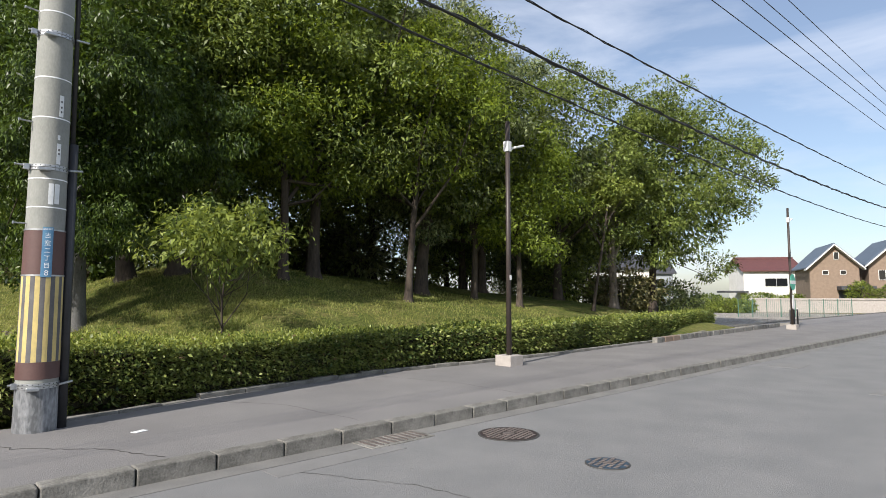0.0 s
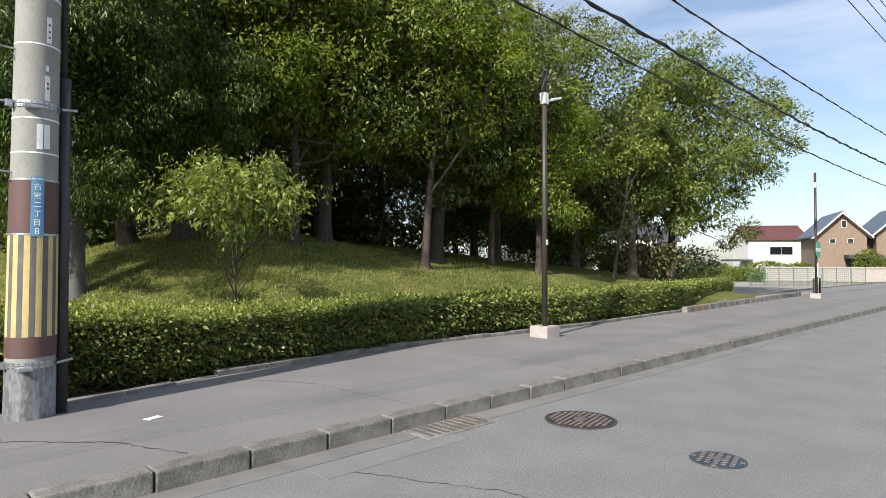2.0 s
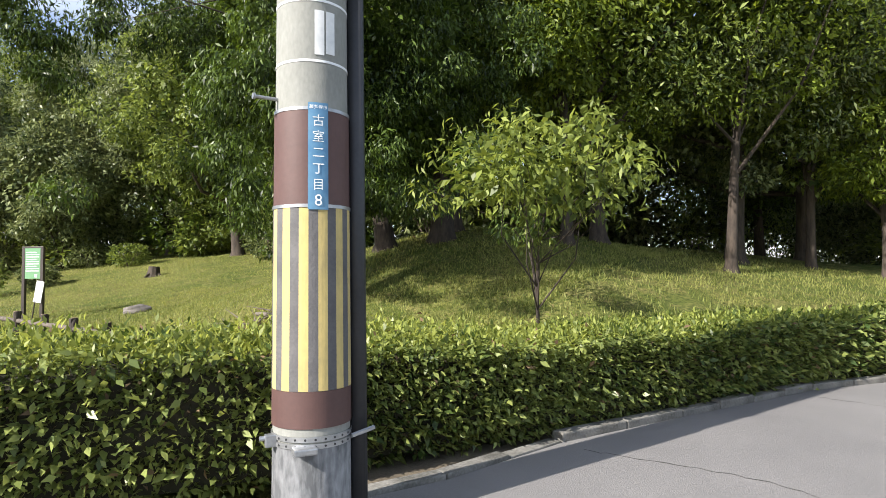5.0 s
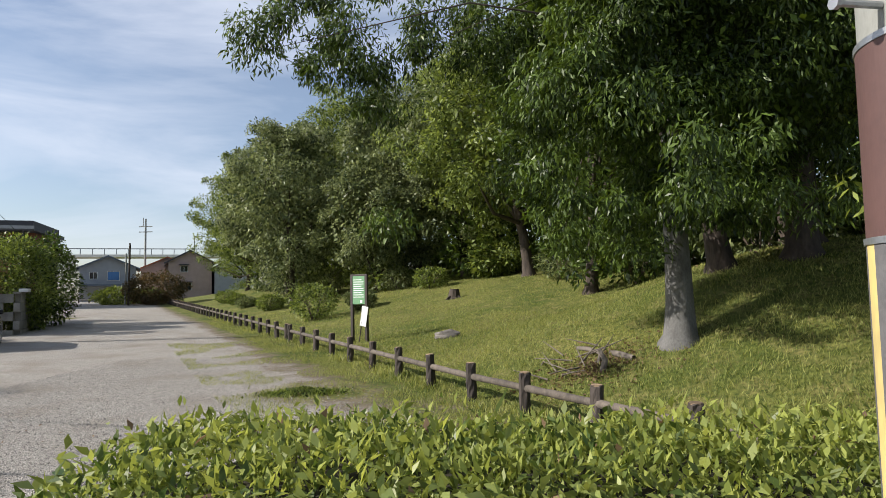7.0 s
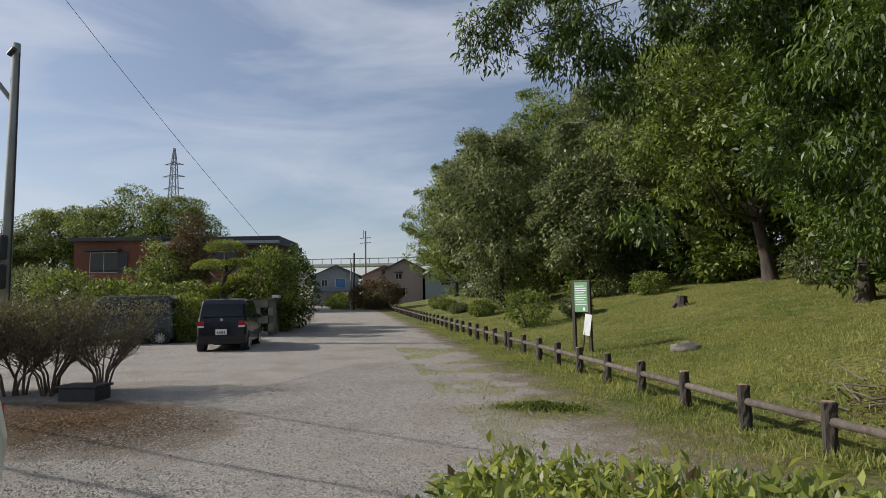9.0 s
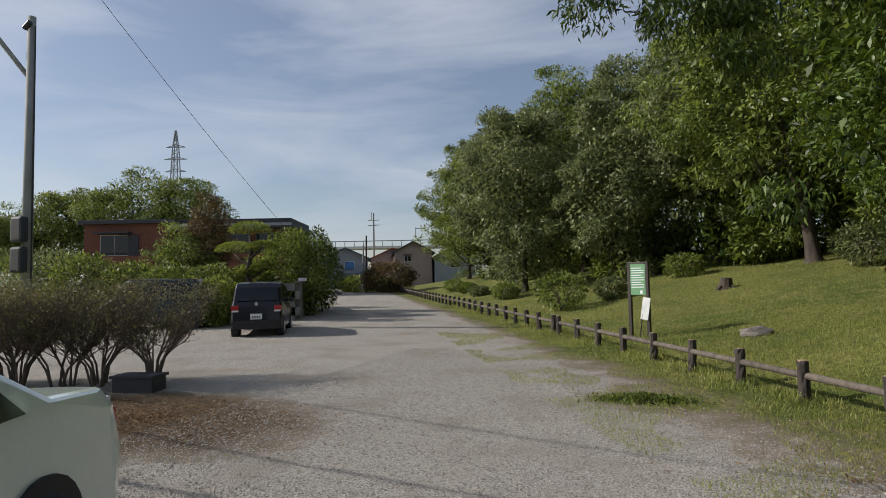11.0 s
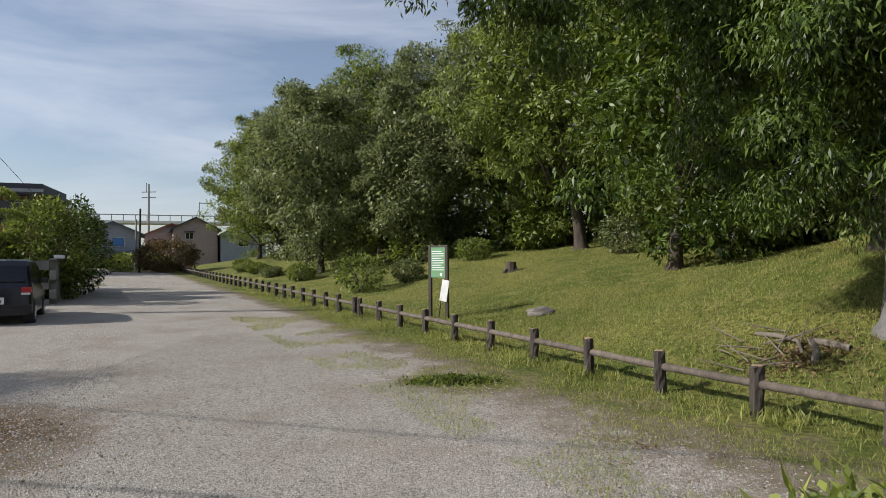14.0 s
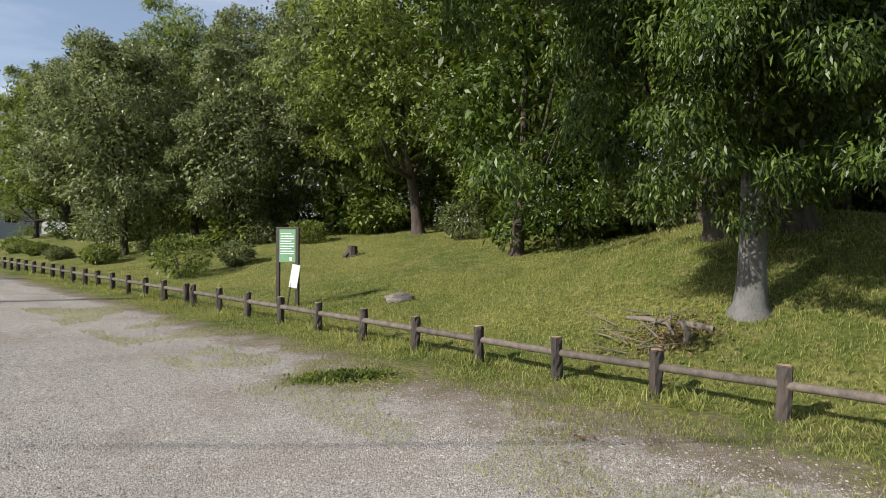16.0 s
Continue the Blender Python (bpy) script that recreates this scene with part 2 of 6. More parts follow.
def cyl(bm, p, q, r0, r1=None, sides=12):
    p, q = Vector(p), Vector(q)
    d = q - p
    m = Matrix.Translation((p + q) / 2) @ d.to_track_quat("Z", "Y").to_matrix().to_4x4()
    bmesh.ops.create_cone(bm, cap_ends=True, segments=sides, radius1=r0, radius2=r0 if r1 is None else r1, depth=d.length, matrix=m)
    return bm


def rod(p, q, r0, r1=None, sides=12):
    return cyl(bmesh.new(), p, q, r0, r1, sides)


def tube(vs, fs, pts, radii, sides=6):
    """Adds a tapered tube along pts to the lists vs and fs."""
    start = len(vs)
    pts = [Vector(p) for p in pts]
    for i, p in enumerate(pts):
        d = (pts[min(i + 1, len(pts) - 1)] - pts[max(i - 1, 0)]).normalized()
        a = d.cross(Vector((0.31, 0.95, 0.07))).normalized()
        b = d.cross(a)
        for k in range(sides):
            th = 2 * math.pi * k / sides
            vs.append(tuple(p + radii[i] * (math.cos(th) * a + math.sin(th) * b)))
    for i in range(len(pts) - 1):
        for k in range(sides):
            k2 = (k + 1) % sides
            fs.append((start + i * sides + k, start + i * sides + k2, start + (i + 1) * sides + k2, start + (i + 1) * sides + k))
    fs.append(tuple(start + (len(pts) - 1) * sides + k for k in range(sides)))


def leaf_quads(pos, out, size, aspect, rng, droop=0.35, spread=0.8, face=None):
    """Folded leaves at pos (n, 3), pointing roughly along out, hanging by droop."""
    n = len(pos)
    d = out + rng.normal(0, spread, (n, 3))
    d[:, 2] -= droop
    d /= np.linalg.norm(d, axis=1, keepdims=True) + 1e-9
    ref = rng.normal(0, 0.55 if face is None else 0.4, (n, 3))
    if face is None:
        ref[:, 2] += 1.0
    else:
        ref += face
    side = np.cross(d, ref)
    side /= np.linalg.norm(side, axis=1, keepdims=True) + 1e-9
    up = np.cross(side, d)
    s = (size * rng.uniform(0.6, 1.3, n))[:, None]
    w = s * aspect
    v = np.empty((n, 4, 3))
    v[:, 0] = pos
    v[:, 1] = pos + d * s * 0.45 + side * w * 0.5 + up * w * 0.15
    v[:, 2] = pos + d * s - up * s * 0.12
    v[:, 3] = pos + d * s * 0.45 - side * w * 0.5 + up * w * 0.15
    return v


# ---- the lie of the land ----
FENCE0, ALONG, ACROSS = Vector((0.0, 14.77)), Vector((-0.5, 0.866)), Vector((0.866, 0.5))


def lift(x, y):
    """The lot's gentle rise along the fence."""
    s = max(0.0, (x - FENCE0.x) * ALONG.x + (y - FENCE0.y) * ALONG.y)
    return 0.05 + 0.018 * min(s, 75) if x < 30 else 0.05


def mound_depth(x, y):
    u = ACROSS.x * x + ACROSS.y * (y - 14.77) - 0.3
    k = 1.5
    return -k * math.log(sum(math.exp(-max(q, -60.0) / k) for q in (u, y - 9.4, (31 - x) * 0.7)))


def ground_z(x, y):
    if y < 5.2 or (x > -2.2 and y < 8.1):
        return -0.06
    b = lift(x, y)
    w = mound_depth(x, y)
    h = 5.5 * (1 - math.exp(-max(w, 0) / 19)) if w > 0 else 0.0
    if h > 0:
        # fuller shoulder of the mound near its west corner
        h += 0.85 * (1 - math.exp(-w / 0.8)) * math.exp(-((x - 6.8) ** 2 + (y - 16.6) ** 2) / 16.0)
        # flatter foot of the slope north of the corner
        k = min(1.0, max(0.0, (ALONG.x * x + ALONG.y * (y - 14.77) - 1.0) / 5.0))
        h *= 1 - 0.8 * math.exp(-w / 9) * k * k * (3 - 2 * k)
        h += 0.1 * min(1, w / 3) * (noise.noise((x * 0.25, y * 0.25, 3.1)))
        if y > 75:
            h *= max(0.0, 1 - (y - 75) / 25)
    return b + h


def axis(near, far, step, lo, hi):
    a = list(np.arange(lo, hi + 1e-6, step))
    g, d = [], step
    p = hi
    while p < far:
        d *= 1.35
        p += d
        g.append(p)
    q, d = lo, step
    left = []
    while q > near:
        d *= 1.35
        q -= d
        left.append(q)
    return left[::-1] + a + g


def build_ground():
    xs, ys = axis(-1500, 1500, 0.5, -32, 34), axis(-1500, 1500, 0.5, 4, 62)
    verts = [(x, y, ground_z(x, y)) for y in ys for x in xs]
    nx = len(xs)
    faces = [(j * nx + i, j * nx + i + 1, (j + 1) * nx + i + 1, (j + 1) * nx + i) for j in range(len(ys) - 1) for i in range(nx - 1)]
    g = raw("ground", verts, faces, M_GROUND, smooth=True)
    tagged(g, "grassy mound with dry patches beside a gravel lot", "ground", kind="structure")
    gravel, litter = [], []
    for x, y, z in verts:
        u = ACROSS.x * x + ACROSS.y * (y - 14.77)
        s = ALONG.x * x + ALONG.y * (y - 14.77)
        k = min(1.0, max(0.0, (s - 1.0) / 9.0))
        c = 0.42 - (u + 1.95 - 0.5 * k) * (0.3 + 0.4 * k)
        c += 0.12 * noise.noise((x * 0.55, y * 0.55, 9.0))
        if y < 9.6 and x > -2.6:
            c = -0.4
        # weedy strip and bare soil by the clipped hedge
        d = math.hypot((x + 8.7) / 3.5, (y - 12.6) / 2.1)
        c = min(c, 0.9)
        if d < 1:
            c -= 1.75 * (1 - d) ** 0.75
        c -= 1.3 * math.exp(-(((x + 2.6) / 0.75) ** 2 + ((y - 15.4) / 0.35) ** 2))
        if x < -21 and y < 40:
            c = -0.2
        if x > 28.5:
            c = 0.55 if y < 24 and x < 70 else -0.2
        gravel.append(min(max(c, -0.8), 1.0))
        w = mound_depth(x, y)
        litter.append(min(max((w - 13.5) * 0.09 - 0.1, -0.5), 0.75) if w > 0 else (0.7 if d < 1 else -0.5))
    for name, vals in (("gravel", gravel), ("litter", litter)):
        at = g.data.attributes.new(name, "FLOAT", "POINT")
        at.data.foreach_set("value", vals)
    return g


# ---- leafy things ----
def grow_tree(name, x, y, height, crown_r, base_h, trunk_r, leaves, clumps, per, leaf, seed, lean=(0, 0), bark=None, aspect=0.36, shift=(0, 0), squash=1.0, label="", droop=0.35, category="tree", limbs=14, fork=0.45, clump_r=0.6, extra=(), limb_bark=None, skirt=0.0, reach=7):
    """A tapered trunk with limbs that reach into a crown of leaf clumps."""
    rng = np.random.default_rng(seed)
    z0 = ground_z(x, y) - 0.08
    t = empty(name, x, y, z0, 0, label, category)
    cz = (height + base_h) / 2
    rz = (height - base_h) / 2
    cx, cy = lean[0] + shift[0], lean[1] + shift[1]
    # clump centres
    cs = []
    while len(cs) < clumps:
        p = rng.normal(0, 1, 3)
        p /= np.linalg.norm(p)
        r = rng.uniform(0.3, 1.0) ** 0.45
        q = p * r
        wobble = 1 + 0.4 * noise.noise((q[0] * 1.7 + seed, q[1] * 1.7, q[2] * 1.7))
        q = q * wobble
        if skirt and rng.random() < 0.4:
            q[2] = -abs(q[2])
        elif q[2] < -0.55 and rng.random() < 0.35:
            continue
        if noise.noise((q[0] * 2.6, q[1] * 2.6 + seed * 3.3, q[2] * 2.6)) < -0.06:
            continue
        taper = 1.0 - 0.25 * max(0, q[2])
        if skirt and q[2] < 0:
            # a crown that stays wide down to its lowest leaves
            taper = 1 + skirt * (1 / math.sqrt(max(0.16, 1 - min(0.9, -q[2]) ** 2)) - 1)
        cs.append((cx + q[0] * crown_r * taper * squash, cy + q[1] * crown_r * taper, cz + q[2] * rz))
    cs = np.array(cs)
    # trunk and limbs
    vs, fs = [], []
    top = (lean[0] * 0.9 + shift[0] * 0.3, lean[1] * 0.9 + shift[1] * 0.3, base_h + (height - base_h) * fork)
    n = 9
    spine = []
    for i in range(n):
        f = i / (n - 1)
        spine.append((top[0] * f ** 1.2 + 0.12 * math.sin(f * 5 + seed) * f, top[1] * f ** 1.2 + 0.12 * math.cos(f * 4 + seed) * f, top[2] * f))
    radii = [trunk_r * (1.45 if i == 0 else 1.0) * (1 - 0.62 * i / (n - 1)) for i in range(n)]
    flare = [(0, 0, -0.4), (0, 0, 0.06), (spine[1][0] * 0.3, spine[1][1] * 0.3, spine[1][2] * 0.3)]
    pts = flare + spine[1:]
    rr = [trunk_r * 1.75, trunk_r * 1.5, trunk_r * 1.12] + radii[1:]
    tube(vs, fs, pts, rr, 10)
    trunk = raw("trunk", vs, fs, bark or M_BARK, t, smooth=True)
    tips = [cs[j] for j in rng.permutation(len(cs))[:limbs]] + [np.array(e) for e in extra[::reach]]
    far_tips = {tuple(e) for e in extra}
    for tip in tips:
        lv, lf = [], []
        k = int(rng.integers(3, n - 1)) if base_h > 1 else int(rng.integers(1, n - 1))
        if tuple(float(c) for c in tip) in far_tips:
            k = n - 1
        a = Vector(spine[k])
        b = Vector(tip)
        mid = a.lerp(b, 0.5) + Vector(rng.normal(0, 0.18, 3)) * (b - a).length * 0.4
        mid.z += (0.14 if k == n - 1 else -0.06) * (b - a).length
        q1, q2 = a.lerp(mid, 0.55), mid.lerp(b, 0.55)
        r0 = radii[k] * rng.uniform(0.4, 0.6) * (1.0 if limb_bark is None else 0.6)
        tube(lv, lf, [a, q1, mid, q2, b], [r0, r0 * 0.8, r0 * 0.6, r0 * 0.4, r0 * 0.15], 6)
        raw("limb", lv, lf, limb_bark or bark or M_BARK, t, smooth=True)
    # leaves lie on the outsides of the clumps
    ctr = np.array((cx, cy, cz))
    if len(extra):
        cs = np.concatenate([cs, np.array(extra)])
    cid = np.repeat(np.arange(len(cs)), per)
    n_ = len(cid)
    outward = cs - ctr
    outward /= np.linalg.norm(outward, axis=1, keepdims=True) + 1e-6
    sph = rng.normal(0, 1, (n_, 3)) + 0.55 * outward[cid] + np.array((0, 0, 0.25))
    sph /= np.linalg.norm(sph, axis=1, keepdims=True)
    rad = (clump_r * rng.uniform(0.55, 1.25, len(cs)))[cid] * (1 - 0.55 * rng.random(n_) ** 2.2)
    pos = cs[cid] + sph * rad[:, None] * np.array((1, 1, 0.58)) + rng.normal(0, 0.06, (n_, 3))
    q = leaf_quads(pos, sph * 0.5, leaf, aspect, rng, droop, 0.6, sph * 0.8 + np.array((0, 0, 0.35)))
    # sparser, larger shaded leaves inside
    m = int(clumps * 34)
    p = rng.normal(0, 1, (m, 3))
    p /= np.linalg.norm(p, axis=1, keepdims=True)
    p *= (rng.uniform(0, 1, m) ** 0.5)[:, None] * 0.86
    inner = p * np.array((crown_r * squash, crown_r, rz)) + ctr
    q = np.concatenate([q, leaf_quads(inner, p, max(leaf * 1.5, 0.24) if crown_r > 3.4 else leaf * 1.3, 0.5, rng, 0.3, 0.8)])
    quads("crown", q[:n_], leaves, t)["kind"] = "stuff"
    quads("inner_crown", q[n_:], leaves, t)["kind"] = "stuff"
    return t


def bush(name, x, y, r, h, leaves, n, leaf, seed, label, z=None, category="shrub", sq=1.0, rz=0.0):
    """A low bush: stems and a rounded, uneven mass of leaves."""
    rng = np.random.default_rng(seed)
    t = empty(name, x, y, (ground_z(x, y) if z is None else z) - 0.03, rz, label, category)
    vs, fs = [], []
    for k in range(7):
        a = rng.uniform(0, 6.28)
        tip = (math.cos(a) * r * 0.6 * sq, math.sin(a) * r * 0.6, h * rng.uniform(0.6, 0.9))
        tube(vs, fs, [(0.05 * math.cos(a), 0.05 * math.sin(a), 0), (tip[0] * 0.4, tip[1] * 0.4, tip[2] * 0.6), tip], [0.025, 0.018, 0.006], 5)
    raw("stem", vs, fs, M_TWIG, t)
    p = rng.normal(0, 1, (n, 3))
    p /= np.linalg.norm(p, axis=1, keepdims=True)
    rad = rng.uniform(0.3, 1.0, n) ** 0.4
    w = np.array([1 + 0.3 * noise.noise((a[0] * 2.2 + seed, a[1] * 2.2, a[2] * 2.2)) for a in p])
    pos = p * (rad * w)[:, None] * np.array((r * sq, r, h * 0.52)) + np.array((0, 0, h * 0.52))
    pos[:, 2] = np.maximum(pos[:, 2], 0.03)
    quads("foliage", leaf_quads(pos, p, leaf, 0.45, rng, 0.0, 0.7), leaves, t)["kind"] = "stuff"
    return t


# ---- setting: road, kerb, pavement ----
def slab(name, pts, z0, z1, material, label, category):
    bm = bmesh.new()
    f = bm.faces.new([bm.verts.new((x, y, z1)) for x, y in pts])
    r = bmesh.ops.extrude_face_region(bm, geom=[f])
    bmesh.ops.translate(bm, verts=[v for v in r["geom"] if isinstance(v, bmesh.types.BMVert)], vec=(0, 0, z0 - z1))
    bmesh.ops.recalc_face_normals(bm, faces=bm.faces)
    return tagged(part(name, bm, material), label, category, kind="structure")


build_ground()
slab("road", [(-300, -7.5), (300, -7.5), (300, 5.22), (-300, 5.22)], -0.3, 0.0, M_ASPHALT, "grey worn asphalt road", "road")
BACK = [(-2.3, 7.75), (1.2, 7.62), (1.9, 7.72), (3.0, 8.08), (4.4, 8.28), (6.5, 8.55), (9.0, 8.42), (12.0, 8.42), (17.0, 8.72), (21.0, 9.3), (24, 9.9), (28, 10.6), (40, 11.2), (70, 11.5), (300, 11.5)]
slab("pavement", [(-2.3, 5.25)] + [(300, 5.25)] + BACK[::-1], -0.3, 0.128, M_PAVE, "dark asphalt pavement with hairline cracks", "pavement")

kerb = empty("kerb", 0, 0, 0, 0, "weathered grey concrete kerb along the road", "kerb", kind="structure")
stone_me = None
for i in range(100):
    x = -1.98 + i * 0.65
    if stone_me is None:
        b = boxed(0.006, 5.1, -0.2, 0.644, 5.27, 0.14, 0.014)
        ob = part("kerb_stone", b, M_CONC, kerb)
        stone_me = ob.data
    else:
        ob = new("kerb_stone", stone_me)
        ob.parent = kerb
    ob.location = (x, 0.0025 * math.sin(i * 2.1), 0.004 * math.sin(i * 1.7))
M_GUT = mat("gutter_concrete", (0.2, 0.195, 0.18), (0.14, 0.137, 0.13), 2.5, 0.9, 0.4, 80.0)
gut = slab("gutter", [(-2, 4.86), (63, 4.86), (63, 5.12), (-2, 5.12)], -0.1, 0.005, M_GUT, "pale concrete gutter strip beside the kerb", "gutter")

# low edging behind the pavement
edging = empty("edging", 0, 0, 0, 0, "low mossy concrete edging behind the pavement", "kerb", kind="structure")
for (x0, y0), (x1, y1) in zip(BACK[1:-2], BACK[2:-1]):
    L = math.hypot(x1 - x0, y1 - y0)
    m = max(1, round(L / 0.6)) if x0 < 30 else 8
    for k in range(m):
        f0, f1 = k / m, (k + 1) / m
        b = boxed(0.005, 0, -0.1, L / m - 0.005, 0.12, 0.19 if x0 > 2.5 else 0.15, 0.012)
        ob = part("edging_stone", b, M_CONC, edging)
        ob.matrix_local = pose(x0 + (x1 - x0) * f0, y0 + (y1 - y0) * f0 + 0.005, 0.01 * math.sin(k * 3.3 + x0), 0, 0, math.degrees(math.atan2(y1 - y0, x1 - x0)))

M_SOIL = mat("trodden_soil", (0.2, 0.165, 0.115), (0.09, 0.072, 0.05), 3.0, 1.0, 0.8, 40.0)
slab("soil_strip", [(x, y + 0.1) for x, y in BACK[1:11]] + [(x, y + 1.1) for x, y in BACK[1:11]][::-1], -0.2, 0.1, M_SOIL, "bare trodden soil between edging and hedge", "soil")

# ---- hedge along the pavement ----
HEDGE = [(-1.55, 8.5), (-0.9, 8.5), (0.2, 8.48), (0.9, 8.48), (1.7, 8.58), (3.0, 8.72), (4.5, 8.85), (6.5, 9.1), (9.0, 9.12), (12.0, 9.15), (15.0, 9.4), (17.4, 9.7), (20.0, 10.3), (24.0, 11.2), (28.0, 12.1), (30.0, 12.5)]


def hedge_at(s):
    """The hedge's middle line by length along it: place and direction."""
    for (x0, y0), (x1, y1) in zip(HEDGE[:-1], HEDGE[1:]):
        L = math.hypot(x1 - x0, y1 - y0)
        if s <= L:
            return x0 + (x1 - x0) * s / L, y0 + (y1 - y0) * s / L, (x1 - x0) / L, (y1 - y0) / L
        s -= L
    return HEDGE[-1][0], HEDGE[-1][1], (x1 - x0) / L, (y1 - y0) / L


def tall(x):
    """The hedge grows taller and wilder towards its west end."""
    return 1.0 + 0.17 * min(1.0, max(0.0, (3.2 - x) / 2.4))


def thick(x):
    return 1.0 + 0.2 * min(1.0, max(0.0, (1.4 - x) / 1.2))


HLEN = sum(math.hypot(b[0] - a[0], b[1] - a[1]) for a, b in zip(HEDGE[:-1], HEDGE[1:]))


def build_hedge():
    rng = np.random.default_rng(5)
    t = empty("hedge", HEDGE[0][0], HEDGE[0][1], 0.08, 0, "clipped broadleaf hedge with yellowish tops along the pavement", "hedge")
    o = np.array((HEDGE[0][0], HEDGE[0][1], 0.08))
    # solid inside mass, coloured near-black to stand in for shade between the leaves
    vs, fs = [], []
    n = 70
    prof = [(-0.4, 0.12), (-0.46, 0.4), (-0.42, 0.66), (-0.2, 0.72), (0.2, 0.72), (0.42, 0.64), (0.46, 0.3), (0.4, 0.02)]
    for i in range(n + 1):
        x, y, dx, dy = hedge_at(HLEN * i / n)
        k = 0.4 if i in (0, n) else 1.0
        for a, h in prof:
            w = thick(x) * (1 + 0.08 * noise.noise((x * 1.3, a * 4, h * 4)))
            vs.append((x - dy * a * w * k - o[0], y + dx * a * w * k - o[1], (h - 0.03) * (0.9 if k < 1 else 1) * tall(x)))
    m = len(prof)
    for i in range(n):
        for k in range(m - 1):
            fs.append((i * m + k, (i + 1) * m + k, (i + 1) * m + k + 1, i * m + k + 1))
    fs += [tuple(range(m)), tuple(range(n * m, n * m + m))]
    raw("shade_core", vs, fs, M_HEDGE_SHADE, t)

    def scatter(count, where, leaf, aspect, material, name, s_of, label=""):
        pos, out = np.empty((count, 3)), np.empty((count, 3))
        for i in range(count):
            s = s_of()
            x, y, dx, dy = hedge_at(s)
            if where == "top":
                a, h, oa, oz = rng.uniform(-0.5, 0.5), 0.74 + rng.normal(0, 0.045), rng.normal(0, 0.4), 1.0
                h -= 0.5 * max(0, abs(a) - 0.38)
            elif where == "front":
                h = rng.uniform(0.06, 0.76)
                a, oa, oz = 0.0, -1.0, 0.1
                a = -(0.47 + rng.normal(0, 0.045) - 0.08 * (h < 0.2)) 
            elif where == "back":
                h = rng.uniform(0.2, 0.76)
                a, oa, oz = 0.47 + rng.normal(0, 0.045), 1.0, 0.1
            else:
                a, h, oa, oz = rng.uniform(-0.5, 0.5), rng.uniform(0.05, 0.76), 0.0, 0.1
            w = thick(x) * (1 + 0.14 * noise.noise((x * 1.1, h * 2.0, 7.7)))
            hh = h * tall(x) * (1 + 0.07 * noise.noise((x * 0.9, a, 2.2)))
            pos[i] = (x - dy * a * w, y + dx * a * w, hh + 0.08)
            out[i] = (-dy * oa, dx * oa, oz)
            if where == "end":
                e = -0.06 + rng.normal(0, 0.05)
                pos[i] += (dx * e, dy * e, 0)
                out[i] = (-dx, -dy, 0.1)
        quads(name, leaf_quads(pos - o, out, leaf, aspect, rng, 0.1, 0.6), material, t, label)["kind"] = "stuff"

    near, rest = lambda: rng.uniform(0, 8.4), lambda: rng.uniform(8.4, HLEN)
    scatter(23000, "top", 0.058, 0.42, M_HEDGET, "top_leaves", near, "yellow-green new leaves on top")
    scatter(19000, "front", 0.072, 0.48, M_HEDGE, "front_leaves", near)
    scatter(2500, "back", 0.08, 0.5, M_HEDGE, "back_leaves", near)
    scatter(1000, "end", 0.08, 0.5, M_HEDGE, "end_leaves", lambda: 0.0)
    scatter(15000, "top", 0.085, 0.5, M_HEDGET, "top_leaves", rest)
    scatter(26000, "front", 0.085, 0.52, M_HEDGE, "front_leaves", rest)
    scatter(4000, "back", 0.09, 0.5, M_HEDGE, "back_leaves", rest)
    scatter(2200, "front", 0.06, 0.5, M_DRY, "withered_leaves", lambda: rng.uniform(0, HLEN), "brown withered leaves")
    scatter(500, "top", 0.06, 0.5, M_DRY, "withered_leaves", lambda: rng.uniform(0, HLEN), "brown withered leaves")
    # long blades of bamboo grass poking out
    b = []
    for i in range(650):
        x, y, dx, dy = hedge_at(22 * rng.uniform(0, 1) ** 1.8)
        a = rng.uniform(-0.4, 0.6) * thick(x)
        b.append((x - dy * a, y + dx * a, 0.76 * tall(x) + rng.uniform(-0.1, 0.05)))
    b = np.array(b)
    out = rng.normal(0, 0.7, (len(b), 3))
    out[:, 2] = 0.9
    quads("bamboo_grass", leaf_quads(b - o, out, 0.19, 0.085, rng, 0.0, 0.25), M_HEDGET, t, "thin bamboo grass blades")["kind"] = "stuff"
    return t


build_hedge()


# ---- post and rail fence ----
M_LOG = mat("mock_log", (0.075, 0.06, 0.05), (0.028, 0.023, 0.02), 9.0, 0.9, 1.0, 45.0, stretch=(1, 1, 0.2), obj=0.2)
M_LOGTOP = mat("log_end", (0.36, 0.25, 0.15), (0.2, 0.14, 0.09), 14.0, 0.85, 0.3, 60.0, obj=0.25)
M_RAIL = mat("mock_log_rail", (0.15, 0.125, 0.1), (0.06, 0.05, 0.042), 8.0, 0.9, 0.8, 45.0, stretch=(1, 1, 1), obj=0.15)


